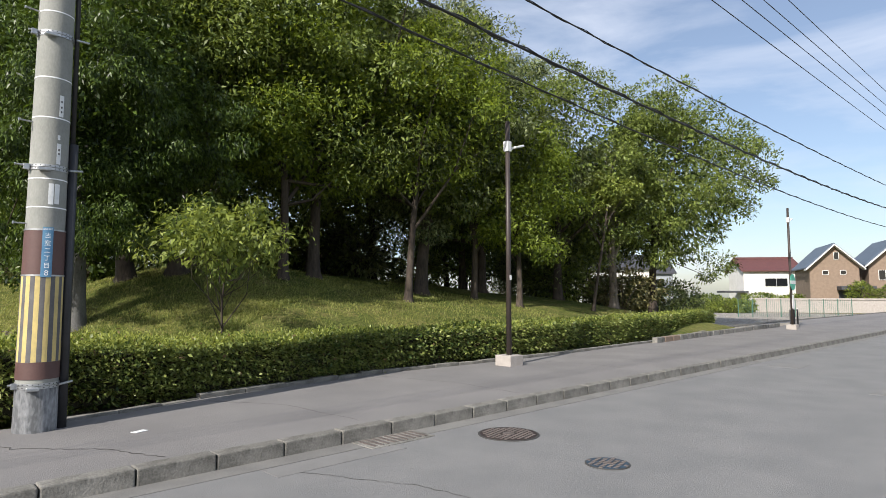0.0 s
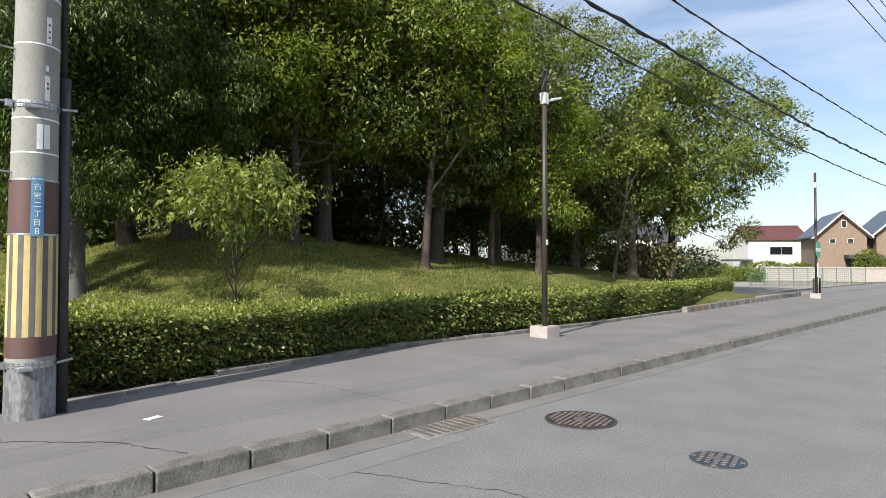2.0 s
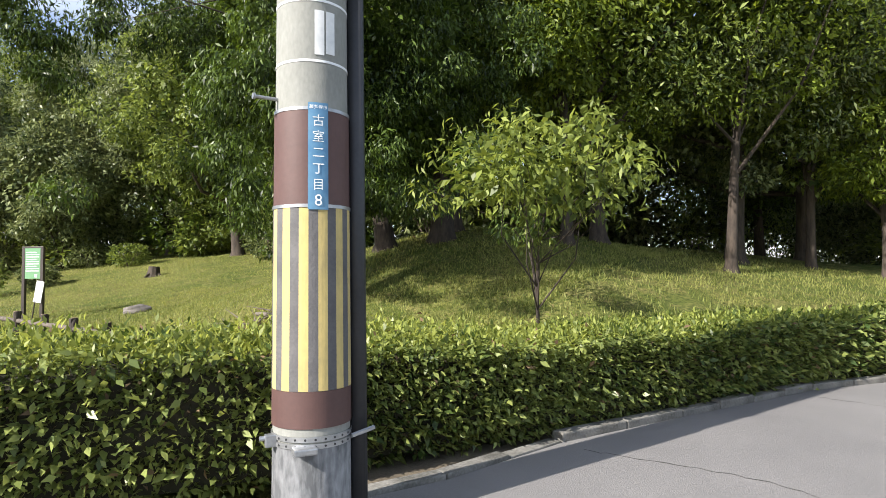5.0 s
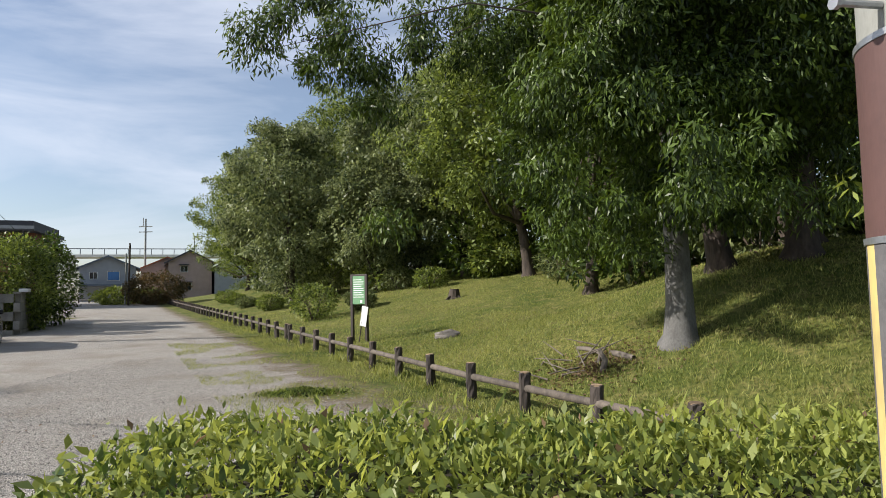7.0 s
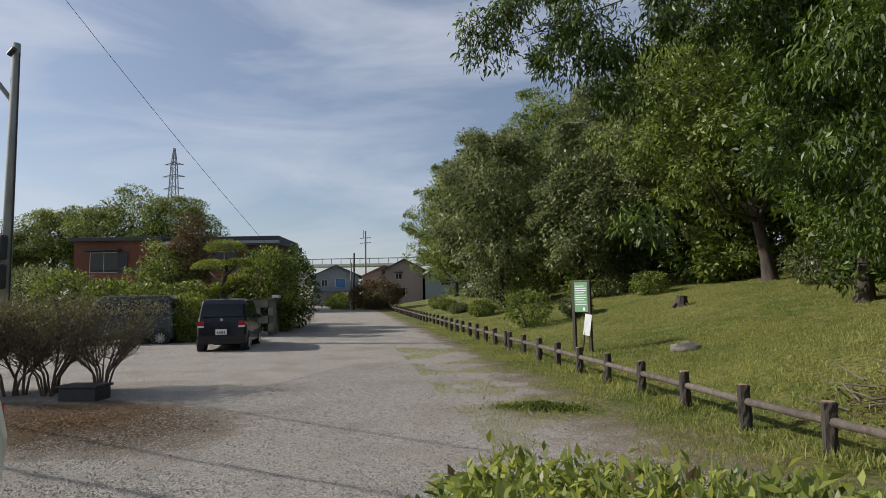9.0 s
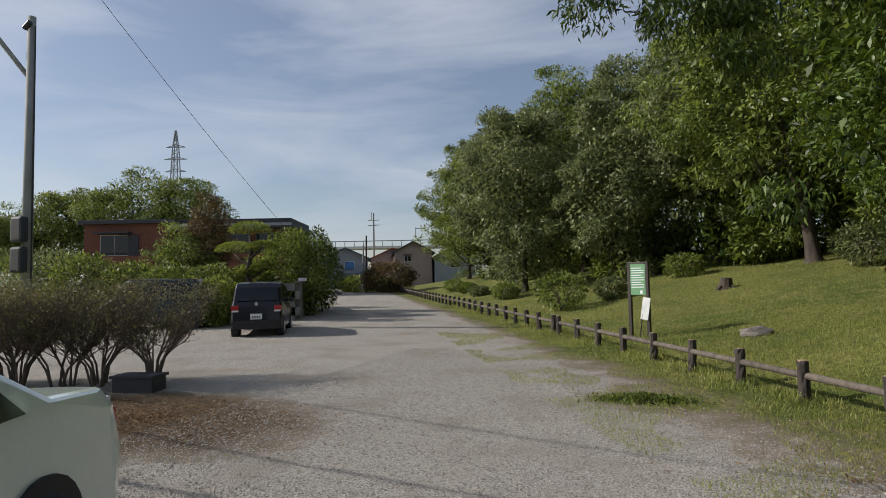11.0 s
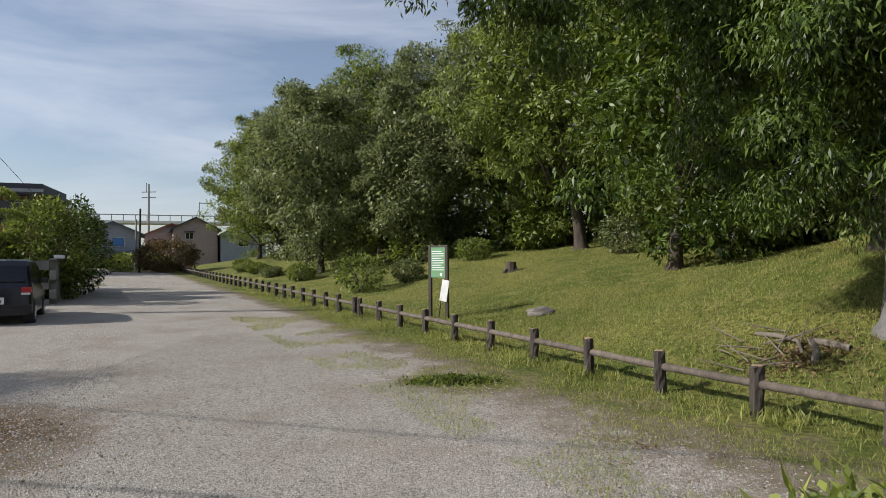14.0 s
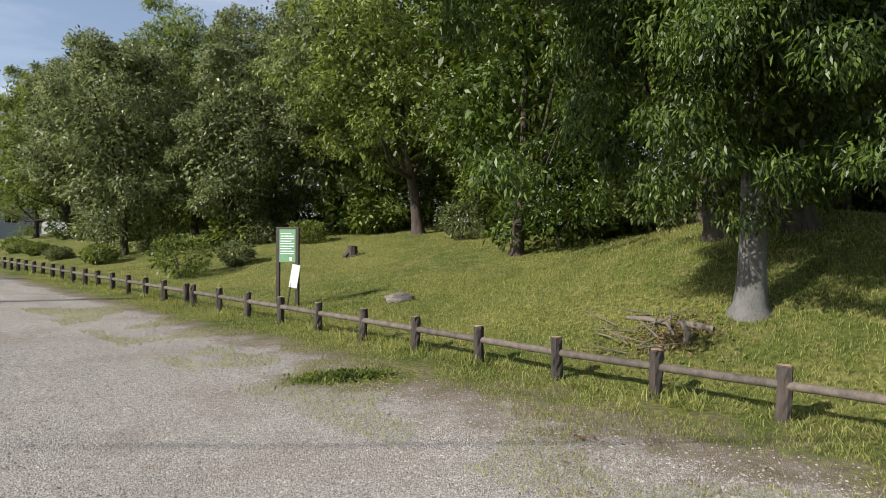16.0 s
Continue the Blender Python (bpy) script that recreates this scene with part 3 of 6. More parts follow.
def build_fence():
    t = empty("fence", 0, 14.77, 0.05, 0, "low mock-log post and single rail fence beside the gravel", "fence")
    places = []
    for i in range(-4, 60):
        s = i * 1.28
        if i >= 9:
            s -= 0.86
        p = FENCE0 + ALONG * s
        if i > 50:
            p = places[-1] + Vector((-1.25, 0.15))
        places.append(p)
    rng = np.random.default_rng(11)
    posts = []
    for variant in range(3):
        vs, fs = [], []
        zs = [-0.12, 0.0, 0.08, 0.17, 0.26, 0.36, 0.45, 0.525, 0.545]
        sides = 12
        for j, z in enumerate(zs):
            for k in range(sides):
                a = 2 * math.pi * k / sides
                r = 0.072 * (1 + 0.09 * rng.normal() * (j > 0)) * (0.86 if j == len(zs) - 1 else 1.0)
                vs.append((r * math.cos(a), r * math.sin(a), z))
        for j in range(len(zs) - 1):
            for k in range(sides):
                k2 = (k + 1) % sides
                fs.append((j * sides + k, j * sides + k2, (j + 1) * sides + k2, (j + 1) * sides + k))
        me = bpy.data.meshes.new("post")
        me.from_pydata(vs, [], fs)
        me.materials.append(M_LOG)
        posts.append(me)
    bm = bmesh.new()
    cyl(bm, (0, 0, 0.535), (0, 0, 0.549), 0.064, 0.06, 12)
    cap = bpy.data.meshes.new("cut_top")
    bm.to_mesh(cap)
    cap.materials.append(M_LOGTOP)
    rail_me = None
    for i, p in enumerate(places):
        z = lift(p.x, p.y)
        ob = new("post", posts[i % 3])
        ob.parent = t
        ob.matrix_local = pose(p.x, p.y - 14.77, z - 0.05, rng.normal(0, 1.0), rng.normal(0, 1.0), rng.uniform(0, 360))
        c = new("cut_top", cap)
        c.parent = ob
        c["label"] = "pale sawn post top"
        if i + 1 < len(places) and i != 12:
            q = places[i + 1]
            zq = lift(q.x, q.y)
            a, b = Vector((p.x, p.y - 14.77, z + 0.3)), Vector((q.x, q.y - 14.77, zq + 0.3))
            vs, fs = [], []
            d = (b - a)
            tube(vs, fs, [a + d * (k / 6) for k in range(7)], [0.048 + 0.003 * math.sin(k * 2.2 + i) for k in range(7)], 8)
            raw("rail", vs, fs, M_RAIL, t, smooth=True)
    return t


build_fence()


# ---- striped utility pole ----
M_BROWN = mat("brown_wrap", (0.105, 0.055, 0.048), (0.085, 0.045, 0.04), 5.0, 0.62, 0.1, 40.0)
M_YELLOW = mat("worn_yellow", (0.58, 0.455, 0.17), (0.31, 0.25, 0.12), 5.0, 0.75, 0.25, 45.0, stretch=(1, 1, 0.5), lo=0.42, hi=0.78)
M_GREYBAND = mat("grey_stripe", (0.13, 0.125, 0.125), (0.085, 0.083, 0.085), 9.0, 0.7, 0.4, 70.0)
M_STEEL = mat("galvanised_steel", (0.5, 0.51, 0.52), (0.33, 0.34, 0.35), 12.0, 0.42, 0.1, 60.0, metal=0.8)
M_BLACKP = mat("dark_plastic", (0.022, 0.024, 0.027), (0.035, 0.036, 0.04), 6.0, 0.5, 0.1, 50.0)
M_WIRE = mat("cable_black", (0.015, 0.015, 0.016), (0.03, 0.03, 0.03), 6.0, 0.6)
M_WHITE = mat("white_paper", (0.78, 0.79, 0.78), (0.62, 0.64, 0.64), 9.0, 0.7, 0.1, 50.0)
M_BLUE = mat("sign_blue", (0.07, 0.195, 0.34), (0.12, 0.26, 0.39), 9.0, 0.45, 0.05, 50.0)
M_LETTER = mat("sign_white", (0.85, 0.86, 0.86), (0.75, 0.77, 0.78), 9.0, 0.5)


def shell(r0, z0, r1, z1, a0, a1, n, material, name, parent, label="", thick=0.004):
    """A curved plate on a round pole, between two angles in degrees."""
    n = max(n, int(abs(a1 - a0) / 3.75))
    vs, fs = [], []
    for i in range(n + 1):
        a = radians(a0 + (a1 - a0) * i / n)
        for r, z in ((r0, z0), (r1, z1), (r1 - thick, z1), (r0 - thick, z0)):
            vs.append((r * math.cos(a), r * math.sin(a), z))
    for i in range(n):
        for k in range(4):
            fs.append((i * 4 + k, i * 4 + (k + 1) % 4, (i + 1) * 4 + (k + 1) % 4, (i + 1) * 4 + k))
    if abs(a1 - a0) < 359.9:
        fs += [(0, 1, 2, 3), (n * 4 + 3, n * 4 + 2, n * 4 + 1, n * 4)]
    bm = bmesh.new()
    bv = [bm.verts.new(v) for v in vs]
    for f in fs:
        bm.faces.new([bv[i] for i in f])
    bmesh.ops.recalc_face_normals(bm, faces=bm.faces)
    ob = part(name, bm, material, parent, label, smooth=False)
    return ob


def letters(body, size, material, parent, place, align="CENTER", depth=0.0, name="lettering"):
    """Lettering as a mesh; place maps a flat (x, y) to a point."""
    cu = bpy.data.curves.new(name, "FONT")
    cu.body, cu.size, cu.align_x, cu.align_y = body, size, align, "CENTER"
    tmp = bpy.data.objects.new(name, cu)
    scene.collection.objects.link(tmp)
    me = bpy.data.meshes.new_from_object(tmp.evaluated_get(bpy.context.evaluated_depsgraph_get()))
    bpy.data.objects.remove(tmp)
    for v in me.vertices:
        v.co = place(v.co.x, v.co.y)
    me.name = name
    return obj_of(name, me, material, parent)


def pole_r(z):
    return 0.193 - z / 150


def build_pole():
    t = empty("utility_pole", 1.0, 7.375, 0.118, 0, "grey concrete utility pole with a yellow striped guard", "utility pole")
    vs, fs = [], []
    zs = [0, 0.25, 0.55, 1.0, 2.0, 3.0, 4.5, 6.0, 7.5, 9.5]
    tube(vs, fs, [(0, 0, z) for z in zs], [pole_r(z) for z in zs], 32)
    raw("shaft", vs, fs, M_POLE, t, smooth=True)
    R = lambda z, e: pole_r(z) + e
    shell(R(0.55, 0.006), 0.54, R(0.71, 0.006), 0.713, 0, 360, 40, M_BROWN, "lower_wrap", t)
    shell(R(0, 0.002), 0.0, R(0.45, 0.002), 0.45, 0, 360, 40, M_GRIME, "pole_foot", t, "grimy dark foot with pale streaks")
    n = 26
    for k in range(n):
        a0 = k * 360 / n + 4
        shell(R(0.715, 0.007), 0.715, R(1.59, 0.007), 1.592, a0, a0 + 360 / n, 3, M_YELLOW if k % 2 else M_GREYBAND, "stripe", t)
    shell(R(1.6, 0.006), 1.594, R(2.06, 0.006), 2.065, 0, 360, 40, M_BROWN, "upper_wrap", t)
    for z, e in ((1.594, 0.011), (2.065, 0.009)):
        shell(R(z, e), z - 0.008, R(z, e), z + 0.008, 0, 360, 40, M_STEEL, "trim_ring", t)
    for z in (2.3, 2.6, 3.25, 3.68, 4.4, 5.2):
        shell(R(z, 0.002), z - 0.006, R(z, 0.002), z + 0.006, 0, 360, 36, M_LETTER, "joint_mark", t)
    # perforated steel straps with their bolts
    for z in (0.475, 2.72, 4.16):
        for dz in (-0.016, 0.016):
            shell(R(z, 0.008), z + dz - 0.012, R(z, 0.008), z + dz + 0.012, 0, 360, 36, M_STEEL, "strap", t, thick=0.005)
        b = bmesh.new()
        for k in range(26):
            a = radians(k * 360 / 26)
            for dz in (-0.016, 0.016):
                r = R(z, 0.0085)
                cyl(b, (r * math.cos(a), r * math.sin(a), z + dz), ((r + 0.002) * math.cos(a), (r + 0.002) * math.sin(a), z + dz), 0.006, sides=6)
        part("strap_holes", b, M_BLACKP, t)["kind"] = "stuff"
        b = boxed(-0.235, -0.07, z - 0.03, -0.18, -0.03, z + 0.03, 0.006)
        cyl(b, (-0.26, -0.05, z + 0.012), (-0.17, -0.05, z + 0.012), 0.012, sides=8)
        part("strap_bolt", b, M_STEEL, t)
        b = boxed(-0.13, -R(z, 0.045), z - 0.045, -0.02, -R(z, -0.03), z - 0.012, 0.008)
        part("clamp", b, M_STEEL, t)
        b = rod((0.17, -0.12, z - 0.005), (0.3, -0.075, z + 0.012), 0.012, sides=6)
        part("strap_tail", b, M_STEEL, t)
    # cable guard pipe
    b = rod((0.232, -0.035, 0.0), (0.215, -0.03, 3.02), 0.045, sides=16)
    part("cable_guard", b, M_BLACKP, t, "black plastic cable guard pipe", smooth=True)
    b = rod((0.205, -0.03, 3.0), (0.17, -0.02, 7.2), 0.024, sides=8)
    part("cable", b, M_WIRE, t, smooth=True)
    # step bolts
    for z, a in ((2.13, 190), (2.75, 172), (3.2, 190), (4.4, 190), (5.0, 10), (5.6, 190), (6.2, 10)):
        ca, sa = math.cos(radians(a)), math.sin(radians(a))
        b = rod((0.15 * ca, 0.15 * sa, z), (0.29 * ca, 0.29 * sa, z), 0.009, sides=8)
        cyl(b, (0.29 * ca, 0.29 * sa, z), (0.302 * ca, 0.302 * sa, z), 0.016, sides=8)
        part("step_bolt", b, M_STEEL, t)
    # paper notices and stickers
    for z0, z1, a, w in ((2.33, 2.55, 262, 15), (2.34, 2.55, 280, 15), (2.76, 2.98, 280, 13), (3.27, 3.5, 282, 14), (3.02, 3.07, 281, 8)):
        shell(R(z0, 0.0035), z0, R(z1, 0.0035), z1, a, a + w, 5, M_WHITE, "paper_notice", t, "weathered white paper notice", thick=0.002)
    for z0, a in ((2.9, 284), (2.86, 284), (3.42, 286), (3.36, 286), (3.31, 286)):
        shell(R(z0, 0.006), z0, R(z0 + 0.022, 0.006), z0 + 0.022, a, a + 5, 3, M_GREYBAND, "print_bar", t, thick=0.002)
    # blue street plate, bent round the pole
    A, half = 267.0, 14.5
    plate = shell(R(1.6, 0.013), 1.575, R(2.1, 0.013), 2.092, A - half, A + half, 8, M_BLUE, "street_plate", t, "blue street name plate with white characters", thick=0.003)

    def wrap(zc):
        def place(x, y):
            r = R(zc, 0.0155)
            a = radians(A) + x / r
            return Vector((r * math.cos(a), r * math.sin(a), zc + y))
        return place
    letters("藤井寺市", 0.022, M_LETTER, plate, wrap(2.068))
    for i, ch in enumerate("古室二丁目"):
        letters(ch, 0.06, M_LETTER, plate, wrap(2.0 - i * 0.077))
    letters("8", 0.078, M_LETTER, plate, wrap(1.617))
    return t


build_pole()


def wire(name, a, b, sag, r, label, twist=False):
    vs, fs = [], []
    a, b = Vector(a), Vector(b)
    pts = [a.lerp(b, k / 40) - Vector((0, 0, sag * 4 * (k / 40) * (1 - k / 40))) for k in range(41)]
    tube(vs, fs, pts, [r] * 41, 6)
    if twist:
        n = 160
        hp = []
        for k in range(n + 1):
            f = k / n
            p = a.lerp(b, f) - Vector((0, 0, sag * 4 * f * (1 - f)))
            hp.append(p + Vector((0, math.cos(k * 1.3), math.sin(k * 1.3))) * r * 1.6)
        tube(vs, fs, hp, [r * 0.5] * (n + 1), 5)
    o = raw(name, vs, fs, M_WIRE, None, smooth=True)
    return tagged(o, label, "cable", group="overhead cables")


wire("overhead_cable", (1.0, 7.2, 6.6), (62, 7.0, 7.9), 0.68, 0.03, "thick black bundled overhead cable", True)
wire("overhead_cable", (1.0, 7.5, 6.25), (62, 7.2, 6.6), 0.75, 0.018, "black overhead telephone cable", True)
wire("overhead_cable", (1.0, 7.2, 7.45), (62, 5.9, 8.5), 0.42, 0.018, "black twisted overhead power cable", True)
for z0, z1 in ((5.7, 9.4), (6.0, 10.2), (6.4, 10.6), (6.9, 11.2)):
    wire("overhead_wire", (-16.0, 4.0, z0), (62, 4.0, z1), 0.15, 0.009, "thin overhead power wire")
wire("overhead_cable", (1.0, 7.3, 6.4), (-45, 12.0, 7.0), 1.0, 0.026, "thick black bundled overhead cable", True)
wire("overhead_cable", (1.0, 7.45, 6.0), (-45, 15.4, 6.6), 1.0, 0.018, "black overhead telephone cable", True)
wire("overhead_cable", (1.0, 7.4, 7.0), (-45, 19.5, 7.6), 1.0, 0.02, "black overhead power cable")
wire("overhead_wire", (-25.0, 20.0, 18.6), (-25.0, 44.0, 2.6), 0.5, 0.012, "thin overhead guy wire")
t = empty("utility_pole", -16, 3.85, 0, 0, "concrete utility pole at the roadside behind the entrance", "utility pole")
part("shaft", rod((0, 0, 0), (0, 0, 8.2), 0.18, 0.13, 14), M_POLE, t, smooth=True)
for z in (5.6, 5.9, 6.3, 6.8):
    part("cross_arm", boxed(-0.05, -0.3, z, 0.05, 0.6, z + 0.1), M_STEEL, t)
t = empty("utility_pole", 62, 6.4, 0, 0, "concrete utility pole far down the street", "utility pole")
part("shaft", rod((0, 0, 0), (0, 0, 12.5), 0.19, 0.12, 14), M_POLE, t, smooth=True)
for z, y0, y1 in ((9.4, -2.6, 0.2), (10.2, -2.6, 0.2), (10.8, -2.6, 0.2), (11.3, -2.6, 0.2), (7.8, -0.2, 0.9), (8.4, -0.7, 0.2), (6.6, -0.1, 0.9)):
    part("cross_arm", boxed(-0.05, y0, z, 0.05, y1, z + 0.1), M_STEEL, t)


def street_lamp(x, y, z, top, label, sign=False):
    M = M_LAMP
    t = empty("street_lamp", x, y, z, 0, label, "street lamp", group="park lamps")
    part("footing", boxed(-0.2, -0.2, -0.03, 0.2, 0.2, 0.21, 0.015), M_PALE, t, "pale square concrete footing")
    part("pole", rod((0, 0, 0.2), (0, 0, top), 0.055, 0.048, 14), M, t, "dark brown steel pole", smooth=True)
    b = boxed(-0.07, -0.06, top - 0.62, 0.06, 0.06, top - 0.4, 0.015)
    part("bracket", b, M_WHITEP, t)
    b = rod((0.03, 0, top - 0.56), (0.2, 0, top - 0.5), 0.03, 0.025, 10)
    part("arm", b, M_WHITEP, t)
    b = boxed(-0.15, -0.08, -0.02, 0.17, 0.08, 0.025, 0.018)
    bmesh.ops.transform(b, matrix=pose(0.3, 0, top - 0.47, 0, -16, 0), verts=b.verts)
    part("lamp_head", b, M_WHITEP, t, "white flat lamp head")
    part("cap", rod((0, 0, top), (0, 0, top + 0.02), 0.055, 0.04, 14), M, t)
    part("inspection_tag", boxed(-0.03, -0.062, 1.72, 0.03, -0.054, 1.82, 0.003), M_WHITEP, t)
    if sign:
        b = rod((0, -0.075, 2.05), (0, -0.09, 2.05), 0.36, sides=24)
        part("round_sign", b, M_SIGNG, t, "round green and white bus stop plate")
        part("sign_band", boxed(-0.36, -0.095, 1.97, 0.36, -0.09, 2.12), M_WHITEP, t)
        part("timetable", boxed(-0.13, -0.08, 0.9, 0.13, -0.06, 1.5, 0.01), M_WHITEP, t, "white timetable panel")
    return t


M_LAMP = mat("brown_paint", (0.05, 0.038, 0.032), (0.036, 0.028, 0.025), 4.0, 0.5, 0.1, 60.0)
M_WHITEP = mat("white_paint", (0.75, 0.75, 0.73), (0.6, 0.6, 0.58), 6.0, 0.5, 0.1, 60.0)
M_PALE = mat("pale_concrete", (0.4, 0.365, 0.335), (0.3, 0.275, 0.25), 6.0, 0.9, 0.3, 60.0)
M_SIGNG = mat("sign_green", (0.05, 0.33, 0.22), (0.07, 0.38, 0.27), 6.0, 0.5)
street_lamp(9.14, 7.79, 0.128, 5.0, "brown street lamp with white flat head on concrete footing")
street_lamp(28.9, 8.15, 0.128, 5.3, "brown street lamp with bus stop plate on concrete footing", True)


def manhole(x, y, r, material, rim, label, rows):
    t = empty("manhole_cover", x, y, 0.004, 12, label, "manhole cover")
    part("rim", rod((0, 0, -0.05), (0, 0, 0.004), r, sides=40), rim, t)
    part("plate", rod((0, 0, 0.0), (0, 0, 0.007), r * 0.93, sides=40), material, t)
    b = bmesh.new()
    s = r * 2 / rows
    for i in range(rows):
        for j in range(rows):
            px_, py_ = -r + s * (i + 0.5), -r + s * (j + 0.5)
            if r * 0.24 < math.hypot(px_, py_) < r * 0.86:
                box(b, px_ - s * 0.3, py_ - s * 0.3, 0.004, px_ + s * 0.3, py_ + s * 0.3, 0.012)
    part("tread_studs", b, M_STUD, t)
    b = rod((0, 0, 0.004), (0, 0, 0.0125), r * 0.2, sides=20)
    part("centre_boss", b, M_STUD, t)
    return t


M_IRON = mat("cast_iron", (0.05, 0.035, 0.032), (0.03, 0.022, 0.02), 9.0, 0.7, 0.3, 70.0, metal=0.3)
M_STUD = mat("worn_iron", (0.2, 0.17, 0.155), (0.13, 0.11, 0.1), 9.0, 0.6, 0.3, 70.0, metal=0.4)
M_IRONB = mat("blue_iron", (0.04, 0.08, 0.12), (0.035, 0.04, 0.05), 12.0, 0.6, 0.3, 60.0, metal=0.2)
M_RIM = mat("iron_rim", (0.06, 0.058, 0.055), (0.04, 0.04, 0.038), 9.0, 0.7, 0.2, 60.0)
manhole(4.81, 4.24, 0.335, M_IRON, M_RIM, "rusty brown cast iron manhole cover with square studs", 13)
manhole(4.54, 2.87, 0.2, M_IRONB, M_RIM, "small blue-tinted iron manhole cover in the road", 7)


def drain(x, y):
    t = empty("drain_grate", x, y, 0.006, 0, "rusty iron drain grate by the kerb", "drain")
    part("frame", boxed(-0.42, -0.19, -0.05, 0.42, 0.19, 0.004, 0.004), M_CONC, t)
    for k in range(9):
        part("bar", boxed(-0.36 + k * 0.085, -0.14, 0.0, -0.32 + k * 0.085, 0.14, 0.009), M_STUD, t)


drain(3.75, 4.93)


# ---- park notice board ----
def notice_board():
    t = empty("notice_board", -2.95, 22.85, ground_z(-2.95, 22.85) - 0.02, -28, "green park notice board on dark posts", "notice board")
    t.scale = (1.16, 1.16, 1.16)
    for x in (-0.215, 0.215):
        part("post", boxed(x - 0.035, -0.035, -0.1, x + 0.035, 0.035, 1.62, 0.006), M_LAMP, t)
    panel = part("panel", boxed(-0.18, -0.03, 0.92, 0.18, 0.01, 1.6, 0.004), M_BOARD, t, "green printed panel")
    for k in range(9):
        z = 1.5 - k * 0.052
        part("print_line", boxed(-0.15, -0.034, z, 0.15 if k % 3 else 0.09, -0.031, z + 0.018), M_LETTER, panel)
    part("print_mark", boxed(0.05, -0.034, 0.95, 0.11, -0.031, 1.02), M_LETTER, panel)
    part("top_rail", boxed(-0.25, -0.035, 1.6, 0.25, 0.035, 1.64, 0.005), M_LAMP, t)
    b = boxed(-0.09, -0.012, 0.38, 0.09, 0.0, 0.86, 0.003)
    bmesh.ops.transform(b, matrix=pose(0.07, -0.05, 0.02, 0, 10, 0), verts=b.verts)
    part("leaning_sheet", b, M_WHITE, t, "white sheet tied at a slant")
    b = rod((0.02, -0.05, 0.0), (0.1, -0.05, 0.5), 0.014, sides=8)
    part("stake", b, M_LAMP, t)


M_BOARD = mat("board_green", (0.13, 0.3, 0.14), (0.16, 0.34, 0.18), 6.0, 0.5)
notice_board()


# ---- trees ----
DK, YG, MG, GG = "evergreen tree with dark glossy leaves on the mound", "small yellow-green leafy tree on the slope", "broadleaf tree with mid green leaves on the mound", "grey-green oak tree on the mound"
# nearest trees by the street
over = [(-6.0, -0.2, 4.45), (-5.75, -0.1, 4.8), (-5.2, -0.1, 4.25), (-5.0, 0.1, 4.7), (-4.5, 0.0, 4.1), (-4.6, 0.2, 4.7), (-4.1, 0.0, 3.55), (-4.0, 0.1, 4.3), (-3.5, -0.1, 4.5), (-3.6, 0.4, 5.0), (-3.0, 0.3, 4.4), (-2.9, 0.5, 5.2), (-2.5, 0.8, 4.9), (-2.2, 0.5, 4.3), (-1.9, 0.7, 3.8), (-2.0, 1.4, 5.0), (-4.9, 0.5, 5.4), (-5.5, 0.3, 5.6), (-4.2, 0.6, 5.8), (-3.3, 0.8, 6.0), (-2.4, 1.0, 6.2), (-1.6, 0.8, 5.6)]
low = [(-1.6, -1.2, 2.0), (-1.2, -1.6, 1.85), (-0.4, -1.9, 1.95), (0.4, -1.9, 1.9), (1.1, -1.7, 1.8), (1.7, -1.2, 2.0)]
over += [(x + 0.28 * math.sin(7 * k), y - 0.25, z + 0.22 * math.cos(5 * k)) for k, (x, y, z) in enumerate(over)]
grow_tree("tree", 3.0, 14.75, 8.2, 2.55, 1.7, 0.21, M_LEAF, 360, 360, 0.108, 21, label="large evergreen tree with hanging dark leaves near the fence", bark=M_GREYBARK, shift=(0.15, -0.25), droop=1.0, aspect=0.27, clump_r=0.42, limbs=9, extra=over + low, limb_bark=M_BARK, skirt=1.0, reach=30)
droop_ = [(-2.4, 3.2, 0.95), (-1.9, 3.2, 1.35), (-1.4, 3.1, 0.85), (-0.7, 3.0, 0.75), (-0.4, 3.1, 1.2), (-1.6, 3.0, 1.85), (-0.9, 2.9, 1.6), (-2.7, 3.2, 1.75), (0.1, 3.0, 1.65), (-2.2, 3.1, 2.3), (-1.2, 3.0, 2.4)]
grow_tree("tree", 4.8, 17.4, 10.0, 2.8, 2.7, 0.22, M_LEAF, 130, 250, 0.15, 36, lean=(-1.1, 0.5), label="dark leaning tree behind the grey-barked one", clump_r=0.75, extra=droop_, reach=30)
grow_tree("tree", 5.8, 16.5, 11.0, 3.4, 2.6, 0.25, M_LEAFM, 150, 260, 0.16, 22, lean=(0.3, 0.4), label="tall evergreen tree with dark bark on the mound", clump_r=0.95)
grow_tree("tree", 6.6, 17.7, 11.5, 3.7, 1.6, 0.25, M_LEAFM, 130, 260, 0.16, 23, label=MG, clump_r=0.95)
grow_tree("tree", 9.7, 16.0, 12.0, 4.1, 1.8, 0.2, M_LEAFM, 130, 250, 0.16, 24, lean=(0.3, 0.3), label=MG, clump_r=0.95)
grow_tree("tree", 13.8, 15.6, 11.5, 4.0, 1.7, 0.24, M_LEAFG, 130, 250, 0.16, 25, lean=(0.6, 0), label=GG, clump_r=0.95)
grow_tree("tree", 15.8, 14.9, 8.5, 2.8, 1.4, 0.13, M_LEAFM, 60, 250, 0.16, 26, label="slender tree with mid green leaves on the mound", clump_r=0.85)
